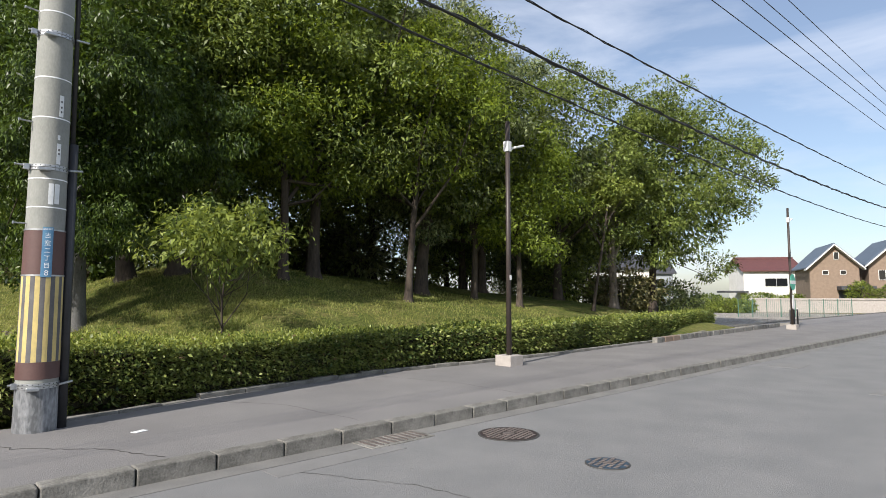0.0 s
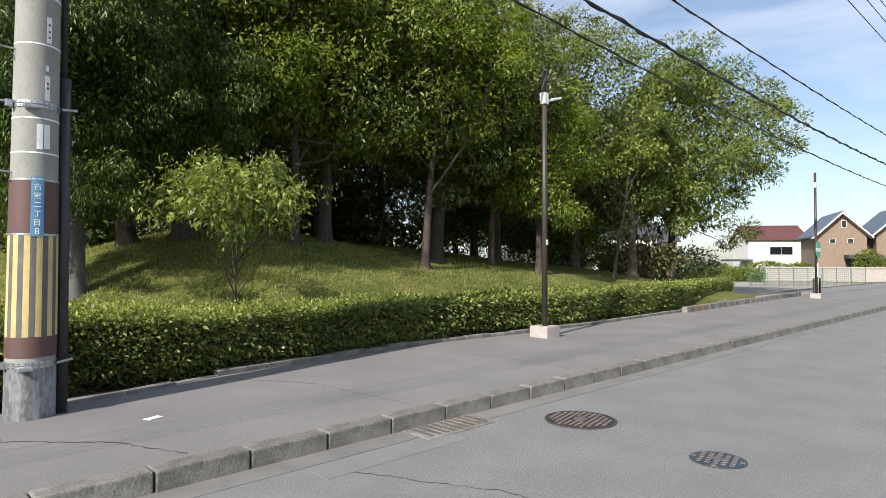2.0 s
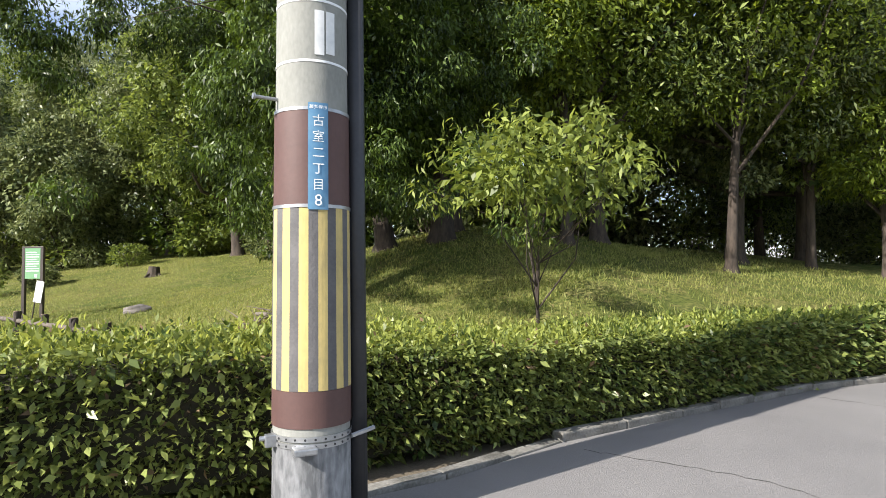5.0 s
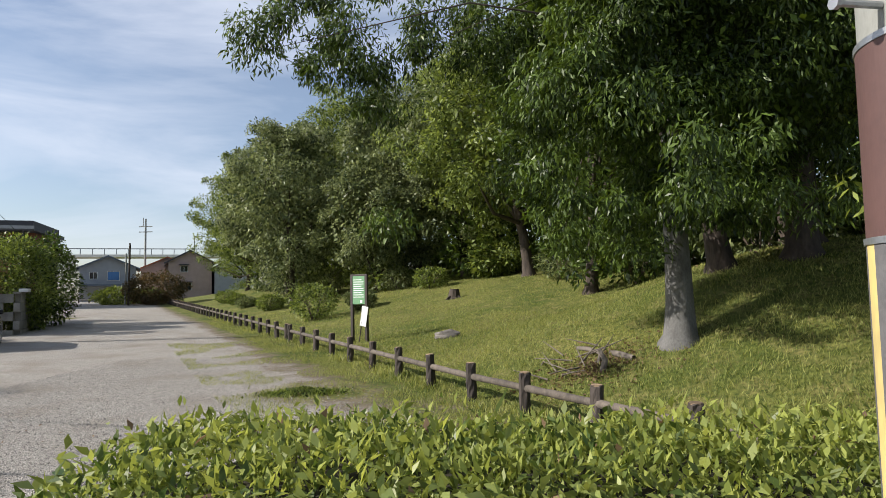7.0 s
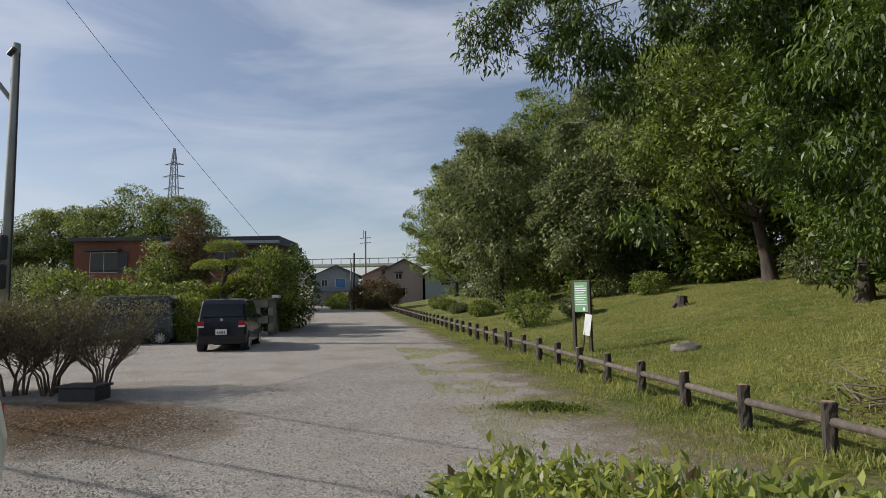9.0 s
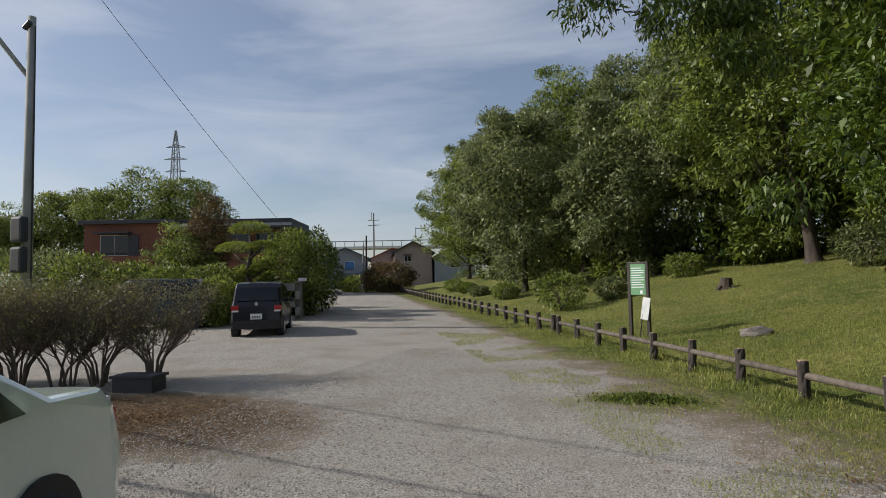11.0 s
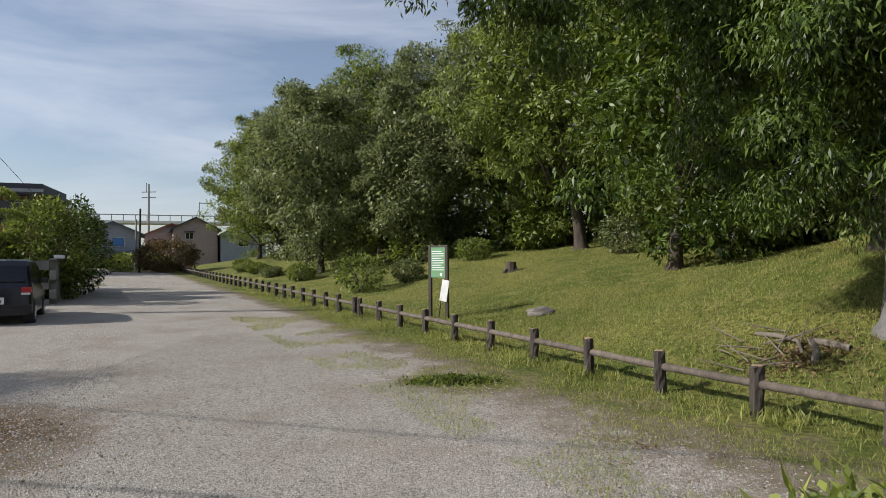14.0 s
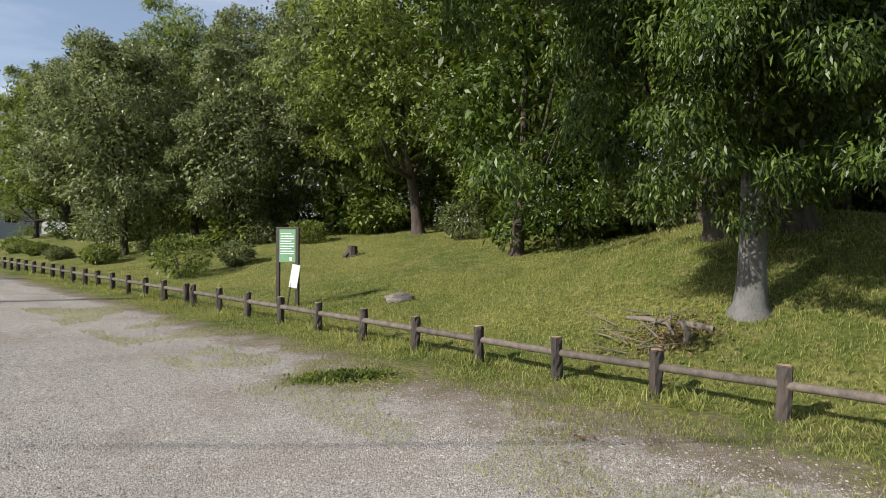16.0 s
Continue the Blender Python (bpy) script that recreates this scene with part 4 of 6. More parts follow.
grow_tree("tree", 18.5, 17.0, 10.5, 3.9, 1.9, 0.22, M_LEAFG, 90, 250, 0.16, 27, label=GG, clump_r=0.95)
grow_tree("small_tree", 4.5, 10.7, 3.05, 1.3, 1.75, 0.028, M_LEAFY, 40, 38, 0.105, 28, lean=(-0.4, -0.8), label=YG, aspect=0.3, clump_r=0.3, droop=0.7, limbs=24, fork=0.35, bark=M_BARK)
grow_tree("tree", 23.4, 13.6, 8.0, 2.2, 3.2, 0.2, M_LEAFG, 34, 50, 0.16, 29, label="half bare pale tree at the end of the mound", bark=M_BARK2, limbs=28)
grow_tree("tree", 26.2, 13.2, 10.6, 4.4, 1.6, 0.2, M_LEAFM, 230, 230, 0.17, 30, lean=(0.5, 0), label="spreading tree with light green layered leaves", clump_r=0.85, limbs=9)
grow_tree("tree", 21.5, 15.2, 10.5, 3.6, 2.0, 0.2, M_LEAFM, 85, 250, 0.16, 31, label=MG, clump_r=0.95)
grow_tree("small_tree", 20.6, 12.9, 5.6, 1.0, 4.3, 0.07, M_LEAFY, 26, 90, 0.16, 32, lean=(0.9, -0.4), label="young tree with a bright yellow-green tuft", clump_r=0.45, limbs=6)
grow_tree("tree", 8.2, 15.2, 10.0, 2.7, 2.2, 0.14, M_LEAFL, 130, 210, 0.14, 33, label="young tree with light yellow-green leaves on the mound", clump_r=0.7, limbs=14)
grow_tree("tree", 16.8, 13.6, 7.6, 2.2, 1.6, 0.12, M_LEAFL, 60, 190, 0.15, 34, label="young tree with light yellow-green leaves on the mound", clump_r=0.7, limbs=14)
grow_tree("tree", 12.0, 14.2, 9.5, 2.4, 3.2, 0.13, M_LEAFL, 85, 190, 0.15, 35, lean=(0.5, -0.3), label="tall slim tree with light yellow-green leaves", clump_r=0.75, limbs=12)
# deeper rows over the mound
rows_ = [(8.8, 22.5, 13.0, 4.2), (13.0, 21.5, 13.0, 4.4), (17.0, 22.5, 12.5, 4.2), (4.0, 25.0, 11.0, 3.6), (9.5, 28.0, 13.5, 4.6), (15.5, 28.0, 13.0, 4.4), (21.0, 20.5, 11.0, 4.0), (6.8, 34.5, 12.0, 4.2), (26.5, 18.0, 8.5, 3.4), (12.5, 36.0, 12.5, 4.4), (1.0, 47.0, 12.0, 4.2), (7.5, 43.0, 12.5, 4.4), (20.5, 30.0, 11.0, 4.2), (24.5, 25.0, 9.5, 4.0), (29.5, 22.0, 7.5, 3.2), (29.0, 28.0, 8.0, 3.6), (33.0, 25.0, 6.5, 3.2), (-6.0, 56.0, 12.0, 4.6), (2.0, 56.0, 12.0, 4.6), (10.0, 52.0, 12.0, 4.6), (-13.5, 61.0, 11.0, 4.4), (16.0, 42.0, 12.0, 4.6), (-3.0, 50.0, 12.5, 4.2), (5.0, 38.5, 11.0, 3.8)]
for i, (x, y, h, r) in enumerate(rows_):
    grow_tree("tree", x, y, h, r, 1.3, 0.2, (M_LEAF, M_LEAFM, M_LEAFG)[i % 3], 75, 180, 0.22, 60 + i, label=(DK, MG, GG)[i % 3], clump_r=1.25, limbs=9, lean=(0.4 * math.sin(i * 2.3), 0.3 * math.cos(i)))
# trees beyond the notice board
FAR = 1.12
for i, (x, y, h, r, bh, tr, m, lab, lean, pb) in enumerate([
        (2.6, 30.5, 11.5, 4.2, 2.6, 0.24, M_LEAFM, MG, (-1.0, 0.4), False),
        (0.0, 36.3, 11.5, 3.9, 1.6, 0.2, M_LEAFG, GG, (0.2, 0), False),
        (-2.8, 43.5, 13.5, 4.3, 2.0, 0.22, M_LEAFG, GG, (0, 0), False),
        (-6.9, 45.0, 13.5, 4.4, 1.8, 0.22, M_LEAFM, MG, (-0.4, 0), False),
        (-9.3, 38.6, 10.5, 3.6, 1.0, 0.18, M_LEAFG, GG, (-0.3, 0), False),
        (-15.9, 55.6, 12.5, 4.6, 1.6, 0.24, M_LEAFM, MG, (-1.2, 0), False),
        (-4.4, 36.0, 8.5, 2.9, 0.8, 0.13, M_LEAFG, GG, (0.2, 0), False),
        (-12.0, 47.0, 12.2, 4.0, 1.2, 0.2, M_LEAFG, GG, (0, 0), False),
        (3.5, 42.8, 12.5, 4.4, 1.8, 0.22, M_LEAF, DK, (0.3, 0), False),
        (5.6, 26.6, 11.0, 3.6, 2.6, 0.2, M_LEAFM, MG, (-0.6, 0), False),
        (-20.0, 62.0, 10.5, 4.4, 1.0, 0.2, M_LEAFM, MG, (0, 0), False),
        (-9.0, 52.0, 12.5, 4.4, 1.4, 0.2, M_LEAF, DK, (0, 0), False)]):
    x, y, h, r = -1.2 + (x + 1.2) * FAR, 6.4 + (y - 6.4) * FAR, h * FAR, r * FAR
    grow_tree("tree", x, y, h, r, bh * 0.6, tr * FAR, m, 170, 200, 0.21, 90 + i, lean=lean, label=lab, bark=M_BARK2 if pb else None, clump_r=0.78, limbs=12)
# undergrowth in the wood
rng_u = np.random.default_rng(404)
for i in range(90):
    x, y = (rng_u.uniform(-20, 8), rng_u.uniform(36, 66)) if i < 45 else (rng_u.uniform(5, 27), rng_u.uniform(22, 32))
    if mound_depth(x, y) < 7.5:
        continue
    bush("undergrowth_shrub", x, y, rng_u.uniform(1.2, 2.2), rng_u.uniform(1.4, 3.0), (M_LEAF, M_LEAFM, M_LEAFG)[i % 3], 900, 0.3, 500 + i, "shaded wild shrub under the trees")

# thicket at the east end of the mound
for i in range(12):
    x, y = 23.0 + 0.75 * i + rng_u.uniform(-0.5, 0.5), 16.0 + 2.2 * math.sin(i * 2.4)
    bush("undergrowth_shrub", x, y, rng_u.uniform(1.2, 1.7), rng_u.uniform(1.5, 2.3), (M_LEAFM, M_LEAFG, M_LEAFO)[i % 3], 1100, 0.2, 700 + i, "shaded wild shrub at the end of the mound")
for i, (x, y) in enumerate([(1.0, 37.5), (2.6, 37.0), (4.4, 36.4), (6.2, 33.2), (3.2, 38.8), (6.4, 37.5)]):
    bush("undergrowth_shrub", x, y, 2.2, 3.2, (M_LEAF, M_LEAFM)[i % 2], 1300, 0.28, 740 + i, "shaded wild shrub under the trees")
# low shrubs on the grass
for i, (x, y, r, h) in enumerate([(-5.7, 28.4, 0.95, 1.35), (-4.1, 29.5, 0.6, 0.8), (-9.7, 36.0, 0.7, 0.8), (3.4, 27.6, 0.9, 1.3), (-1.5, 32.6, 0.8, 0.9), (-8.0, 41.0, 1.0, 1.3), (1.2, 33.6, 0.9, 1.0), (-12.5, 40.5, 0.6, 0.6), (-14.6, 44.5, 0.6, 0.7), (-4.5, 39.0, 1.1, 1.2), (-17.0, 49.0, 0.8, 0.9), (-3.2, 35.0, 0.8, 1.0), (5.8, 31.0, 0.9, 1.1)]):
    bush("shrub", -1.2 + (x + 1.2) * FAR, 6.4 + (y - 6.4) * FAR, r * FAR, h * FAR, (M_LEAFM, M_LEAFG)[i % 2], 1800, 0.14, 200 + i, "rounded wild shrub on the grass slope")


# ---- vehicles ----
M_GLASS = plain_gloss("dark_glass", (0.012, 0.014, 0.016), 0.08)
M_TYRE = mat("tyre_rubber", (0.02, 0.02, 0.02), (0.035, 0.034, 0.032), 9.0, 0.85, 0.3, 60.0)
M_RIMS = plain_gloss("alloy_rim", (0.55, 0.55, 0.55), 0.3, 0.9)
M_RED = plain_gloss("tail_light_red", (0.4, 0.02, 0.02), 0.2, 0.0, 0.5)
M_CLEAR = plain_gloss("clear_lens", (0.7, 0.7, 0.68), 0.15, 0.0, 0.5)
M_PLATE = plain_gloss("number_plate", (0.75, 0.75, 0.72), 0.5)
M_NAVY = plain_gloss("navy_car_paint", (0.004, 0.004, 0.012), 0.22, 0.0, 0.0)
M_DKGREEN = plain_gloss("dark_green_paint", (0.006, 0.014, 0.011), 0.35, 0.0, 0.4)
M_PEARL = plain_gloss("pale_green_pearl_paint", (0.6, 0.67, 0.58), 0.28, 0.1, 1.0)
M_RUBBER = mat("black_trim", (0.015, 0.015, 0.015), (0.025, 0.025, 0.025), 6.0, 0.7)


def loft(outline, half, tuck, material, name, parent, label=""):
    """A closed side outline of (y, z) carried across the width, drawn in at the flanks and towards the roof."""
    zs = [p[1] for p in outline]
    z0, z1 = min(zs), max(zs)
    cy = sum(p[0] for p in outline) / len(outline)
    cz = (z0 + z1) / 2
    cols = [(-1.0, 0.93), (-0.97, 0.975), (-0.9, 1.0), (-0.4, 1.01), (0.4, 1.01), (0.9, 1.0), (0.97, 0.975), (1.0, 0.93)]
    bm = bmesh.new()
    rings = []
    for fx, k in cols:
        ring = []
        for y, z in outline:
            f = max(0.0, (z - tuck[0]) / (z1 - tuck[0])) if z1 > tuck[0] else 0
            w = half * (1 - tuck[1] * f)
            ring.append(bm.verts.new((fx * w, cy + (y - cy) * k, cz + (z - cz) * k)))
        rings.append(ring)
    n = len(outline)
    for a, b in zip(rings[:-1], rings[1:]):
        for i in range(n):
            bm.faces.new((a[i], a[(i + 1) % n], b[(i + 1) % n], b[i]))
    bm.faces.new(rings[0][::-1])
    bm.faces.new(rings[-1])
    bmesh.ops.recalc_face_normals(bm, faces=bm.faces)
    return part(name, bm, material, parent, label, smooth=False)


def wheel(parent, x, y, r, side):
    w = part("wheel", rod((x - 0.09, y, r), (x + 0.09, y, r), r * 0.62, sides=20), M_RUBBER, parent)
    b = bmesh.new()
    n = 28
    prof = [(-0.095, 0.66), (-0.1, 0.9), (-0.07, 1.0), (0.07, 1.0), (0.1, 0.9), (0.095, 0.66)]
    ring = [[b.verts.new((x + px_, y + r * pr * math.cos(2 * math.pi * k / n), r + r * pr * math.sin(2 * math.pi * k / n))) for px_, pr in prof] for k in range(n)]
    for k in range(n):
        for j in range(len(prof) - 1):
            b.faces.new((ring[k][j], ring[k][j + 1], ring[(k + 1) % n][j + 1], ring[(k + 1) % n][j]))
    bmesh.ops.recalc_face_normals(b, faces=b.faces)
    part("tyre", b, M_TYRE, w, smooth=True)
    b = bmesh.new()
    xo = x + side * 0.088
    for k in range(10):
        a = 2 * math.pi * k / 10
        cyl(b, (xo, y + 0.03 * math.cos(a), r + 0.03 * math.sin(a)), (xo, y + r * 0.64 * math.cos(a), r + r * 0.64 * math.sin(a)), 0.017, 0.024, 6)
    cyl(b, (xo - side * 0.02, y, r), (xo + side * 0.012, y, r), 0.05, sides=14)
    part("rim", b, M_RIMS, w)


def car(name, x, y, z, rz, L, W, H, outline, glass, paint, label, wb, r, plate=False, lights=None):
    t = empty(name, x, y, z, rz, label, "car")
    body = loft(outline, W / 2, (0.75, 0.14), paint, "body", t)
    for y0, z0, y1, z1, y2, z2, y3, z3 in glass:
        for s in (-1, 1):
            b = bmesh.new()
            vs = []
            for yy, zz in ((y0, z0), (y1, z1), (y2, z2), (y3, z3)):
                f = max(0.0, (zz - 0.75) / (H - 0.75))
                w = W / 2 * (1 - 0.14 * f)
                vs.append((s * (w + 0.004), yy, zz))
            f1 = [b.verts.new(v) for v in vs]
            f2 = [b.verts.new((v[0] - s * 0.03, v[1], v[2])) for v in vs]
            b.faces.new(f1)
            b.faces.new(f2[::-1])
            for i in range(4):
                b.faces.new((f1[i], f1[(i + 1) % 4], f2[(i + 1) % 4], f2[i]))
            bmesh.ops.recalc_face_normals(b, faces=b.faces)
            part("side_window", b, M_GLASS, t)
    for yy in (-wb / 2, wb / 2):
        for s in (-1, 1):
            wheel(t, s * (W / 2 - 0.075), yy, r, s)
            part("wheel_arch", rod((s * (W / 2 - 0.2), yy, r + 0.02), (s * (W / 2 + 0.004), yy, r + 0.02), r + 0.06, sides=24), M_RUBBER, t)
    for s in (-1, 1):
        part("mirror", boxed(s * (W / 2 + 0.0), L * 0.17, H * 0.6, s * (W / 2 + 0.16), L * 0.17 + 0.09, H * 0.6 + 0.14, 0.025), paint, t)
    return t


KEI = [(-1.68, 0.24), (-1.7, 0.5), (-1.68, 0.9), (-1.62, 1.05), (-1.5, 1.45), (-1.38, 1.57), (-0.9, 1.62), (0.2, 1.6), (0.65, 1.5), (1.15, 1.02), (1.6, 0.86), (1.69, 0.62), (1.69, 0.3), (1.6, 0.22)]
KG = [(-1.45, 1.02, -0.62, 1.02, -0.62, 1.48, -1.3, 1.45), (-0.56, 1.02, 0.2, 1.02, 0.2, 1.48, -0.56, 1.48), (0.26, 1.02, 0.95, 1.02, 0.6, 1.4, 0.26, 1.46)]
c = car("car", -13.6 - 0.5 * 1.7, 21.5 + 0.866 * 1.7, 0.27, 30, 3.4, 1.475, 1.62, KEI, KG, M_NAVY, "dark navy compact car parked on the gravel", 2.45, 0.275)
b = bmesh.new()
bv = [b.verts.new(v) for v in ((-0.58, -1.635, 1.06), (0.58, -1.635, 1.06), (0.5, -1.525, 1.44), (-0.5, -1.525, 1.44))]
b.faces.new(bv)
r_ = bmesh.ops.extrude_face_region(b, geom=b.faces[:])
bmesh.ops.translate(b, verts=[v for v in r_["geom"] if isinstance(v, bmesh.types.BMVert)], vec=(0, -0.03, 0.006))
bmesh.ops.recalc_face_normals(b, faces=b.faces)
part("rear_window", b, M_GLASS, c)
for s in (-1, 1):
    part("tail_light", boxed(s * 0.5, -1.715, 0.78, s * 0.715, -1.6, 0.93, 0.02), M_RED, c, "red and clear tail light")
    part("tail_lens", boxed(s * 0.5, -1.722, 0.74, s * 0.69, -1.64, 0.79, 0.008), M_CLEAR, c)
part("number_plate", boxed(-0.165, -1.725, 0.52, 0.165, -1.7, 0.685, 0.004), M_PLATE, c, "white number plate")
for k in range(4):
    part("plate_mark", boxed(-0.12 + k * 0.065, -1.729, 0.55, -0.08 + k * 0.065, -1.7255, 0.62), M_GREYBAND, c)
part("badge", rod((0, -1.705, 0.97), (0, -1.69, 0.97), 0.05, sides=14), M_RIMS, c)
part("bumper_line", boxed(-0.7, -1.712, 0.44, 0.7, -1.68, 0.455), M_RUBBER, c)
part("wiper", boxed(-0.25, -1.67, 1.075, 0.2, -1.645, 1.09), M_RUBBER, c)

VAN = [(-1.68, 0.24), (-1.7, 0.9), (-1.66, 1.1), (-1.58, 1.68), (-1.45, 1.8), (0.75, 1.8), (0.95, 1.66), (1.35, 1.08), (1.66, 0.92), (1.69, 0.3), (1.6, 0.24)]
VG = [(-1.5, 1.08, -0.62, 1.08, -0.62, 1.62, -1.45, 1.62), (-0.55, 1.08, 0.3, 1.08, 0.3, 1.62, -0.55, 1.62), (0.36, 1.08, 1.15, 1.08, 0.82, 1.56, 0.36, 1.62)]
car("van", -19.3, 23.4, 0.28, 118, 3.4, 1.475, 1.8, VAN, VG, M_DKGREEN, "dark green compact van parked behind a bare hedge", 2.5, 0.275)

SEDAN = [(-2.15, 0.3), (-2.2, 0.62), (-2.14, 0.92), (-2.02, 1.04), (-1.5, 1.07), (-0.85, 1.4), (-0.45, 1.45), (0.35, 1.43), (0.75, 1.34), (1.25, 0.98), (1.95, 0.84), (2.15, 0.66), (2.18, 0.36), (2.1, 0.22), (-2.05, 0.22)]
SG = [(-1.2, 1.04, -0.5, 1.02, -0.45, 1.37, -0.85, 1.33), (-0.44, 1.02, 0.38, 1.0, 0.34, 1.36, -0.38, 1.37), (0.44, 1.0, 1.08, 0.98, 0.72, 1.28, 0.42, 1.35)]
HX, HY = 0.4, -0.917
sx, sy = -5.48 + HX * 0.85, 8.3 + HY * 0.85
c = car("car", sx - 0.4, sy, 0.05, math.degrees(math.atan2(-HX, HY)), 4.4, 1.7, 1.45, SEDAN, SG, M_PEARL, "pale green pearl sedan standing on the gravel", 2.6, 0.31)
for s in (-1, 1):
    part("tail_light", boxed(s * 0.5, -2.16, 0.74, s * 0.8, -1.95, 0.9, 0.03), M_RED, c, "red wrap-round tail light")
    part("tail_lens", boxed(s * 0.5, -2.1, 0.9, s * 0.785, -1.92, 0.975, 0.02), M_CLEAR, c)
part("fuel_flap", boxed(0.83, -1.35, 0.72, 0.852, -1.17, 0.9, 0.006), M_PEARL, c)
part("number_plate", boxed(-0.165, -2.215, 0.6, 0.165, -2.19, 0.765, 0.004), M_PLATE, c)
part("antenna", rod((0, -0.75, 1.43), (0, -0.95, 1.75), 0.006, sides=6), M_RUBBER, c)

# ---- clipped, half bare hedge by the lot ----


def bare_hedge():
    """Old shrubs with fanned bare branches, clipped to a box, thin leaves on top."""
    rng = np.random.default_rng(77)
    t = empty("bare_hedge", -10.6, 13.6, 0.04, 0, "clipped half-bare twiggy hedge with sparse leaves on top", "hedge")
    tops = []
    for k in np.linspace(-1.0, 6.5, 22):
        base = Vector((-0.55 - 0.85 * k + rng.normal(0, 0.12), 0.75 - 0.32 * k + rng.normal(0, 0.28), 0))
        vs, fs = [], []
        for a in np.linspace(0, 6.28, 6) + rng.normal(0, 0.35, 6):
            r = rng.uniform(0.25, 0.58)
            c, s_ = math.cos(a), math.sin(a)
            p1 = base + Vector((c * r * 0.35, s_ * r * 0.35, rng.uniform(0.35, 0.5)))
            p2 = base + Vector((c * r, s_ * r, rng.uniform(0.7, 0.95)))
            p3 = base + Vector((c * r * 1.5, s_ * r * 1.5, rng.uniform(1.15, 1.5)))
            tube(vs, fs, [base + Vector((c * 0.05, s_ * 0.05, -0.04)), p1, p2, p3], [0.024, 0.018, 0.011, 0.005], 5)
            for j in range(9):
                q0 = p1.lerp(p2, rng.uniform(0.2, 1.0)) if j < 5 else p2.lerp(p3, rng.uniform(0.0, 0.8))
                b2 = a + rng.normal(0, 0.9)
                q1 = q0 + Vector((math.cos(b2) * 0.25, math.sin(b2) * 0.25, rng.uniform(0.1, 0.3)))
                q2 = q1 + Vector((math.cos(b2 + 0.5) * 0.15, math.sin(b2 + 0.5) * 0.15, rng.uniform(0.15, 0.35)))
                q2.z = min(q2.z, 1.76)
                tube(vs, fs, [q0, q1, q2], [0.009, 0.006, 0.003], 4)
                for m in range(7):
                    r0 = q0.lerp(q1, rng.uniform(0.3, 1)) if m < 3 else q1.lerp(q2, rng.uniform(0, 1))
                    r1 = r0 + Vector((rng.normal(0, 0.13), rng.normal(0, 0.13), rng.uniform(0.02, 0.26)))
                    r1.z = min(r1.z, 1.8 + rng.uniform(-0.06, 0.04))
                    tube(vs, fs, [r0, r1], [0.0045, 0.002], 3)
                    tops.append(tuple(r1))
        raw("shrub", vs, fs, M_TWIG, t)
    tops = np.array([p for p in tops if p[2] > 0.75])
    pos = np.repeat(tops, 10, axis=0) + rng.normal(0, 0.09, (len(tops) * 10, 3))
    pos = pos[(pos[:, 2] > 1.5) | (rng.random(len(pos)) < 0.4)]
    out = rng.normal(0, 0.5, (len(pos), 3))
    out[:, 2] += 0.6
    quads("top_leaves", leaf_quads(pos, out, 0.045, 0.45, rng, 0.0, 0.5), M_LEAFO, t)["kind"] = "stuff"


bare_hedge()
pot = empty("planter_box", -10.1, 14.1, 0.04, 15, "dark grey low planter box under the bare hedge", "planter")
part("tub", boxed(-0.33, -0.2, 0.0, 0.33, 0.2, 0.3, 0.02), M_BLACKP, pot)
part("tub_rim", boxed(-0.36, -0.23, 0.3, 0.36, 0.23, 0.345, 0.01), M_BLACKP, pot)

# tall pole with meter boxes behind the parked cars
t = empty("utility_pole", -24.2, 22.1, 0.02, 0, "grey concrete utility pole with dark boxes beyond the lot", "utility pole")
part("shaft", rod((0, 0, 0), (0, 0, 12.0), 0.2, 0.14, 16), M_POLE, t, smooth=True)
for z in (2.4, 3.5):
    part("meter_box", boxed(-0.3, -0.45, z, 0.3, -0.15, z + 0.95, 0.1), M_BLACKP, t, "dark rounded meter box")
part("brace", rod((0, 0, 9.6), (-1.6, -0.4, 11.6), 0.09, sides=10), M_POLE, t)
part("conduit", rod((0.24, 0.0, 2.0), (0.2, 0.0, 11.6), 0.025, sides=6), M_WIRE, t)
part("insulator", rod((-0.1, -0.2, 11.5), (0.2, -0.2, 11.7), 0.1, sides=8), M_BLACKP, t)

# ---- garden beside the lot ----
bush("garden_hedge", -17.75, 24.6, 1.0, 1.75, M_LEAFY, 7000, 0.12, 301, "clipped yellow-green box hedge behind the parked cars", sq=1.1)
bush("garden_hedge", -19.6, 24.4, 1.1, 1.6, M_LEAFM, 6000, 0.12, 302, "clipped green garden hedge behind the parked cars")
bush("garden_shrub", -19.9, 26.8, 1.3, 2.3, M_LEAFM, 8000, 0.13, 303, "rounded green garden shrub by the house")
bush("garden_shrub", -21.8, 26.6, 1.3, 2.3, M_LEAFM, 6000, 0.14, 304, "rounded green garden shrub by the house")
bush("garden_shrub", -17.9, 29.6, 1.5, 3.7, M_LEAFM, 12000, 0.15, 305, "dense broadleaf garden shrub above the block wall")
bush("garden_shrub", -19.2, 28.6, 1.1, 2.5, M_LEAFY, 6000, 0.14, 306, "yellow-green garden shrub above the block wall")
bush("garden_shrub", -18.6, 32.4, 1.4, 3.9, M_LEAF, 8000, 0.15, 307, "tall pointed dark garden shrub above the block wall")

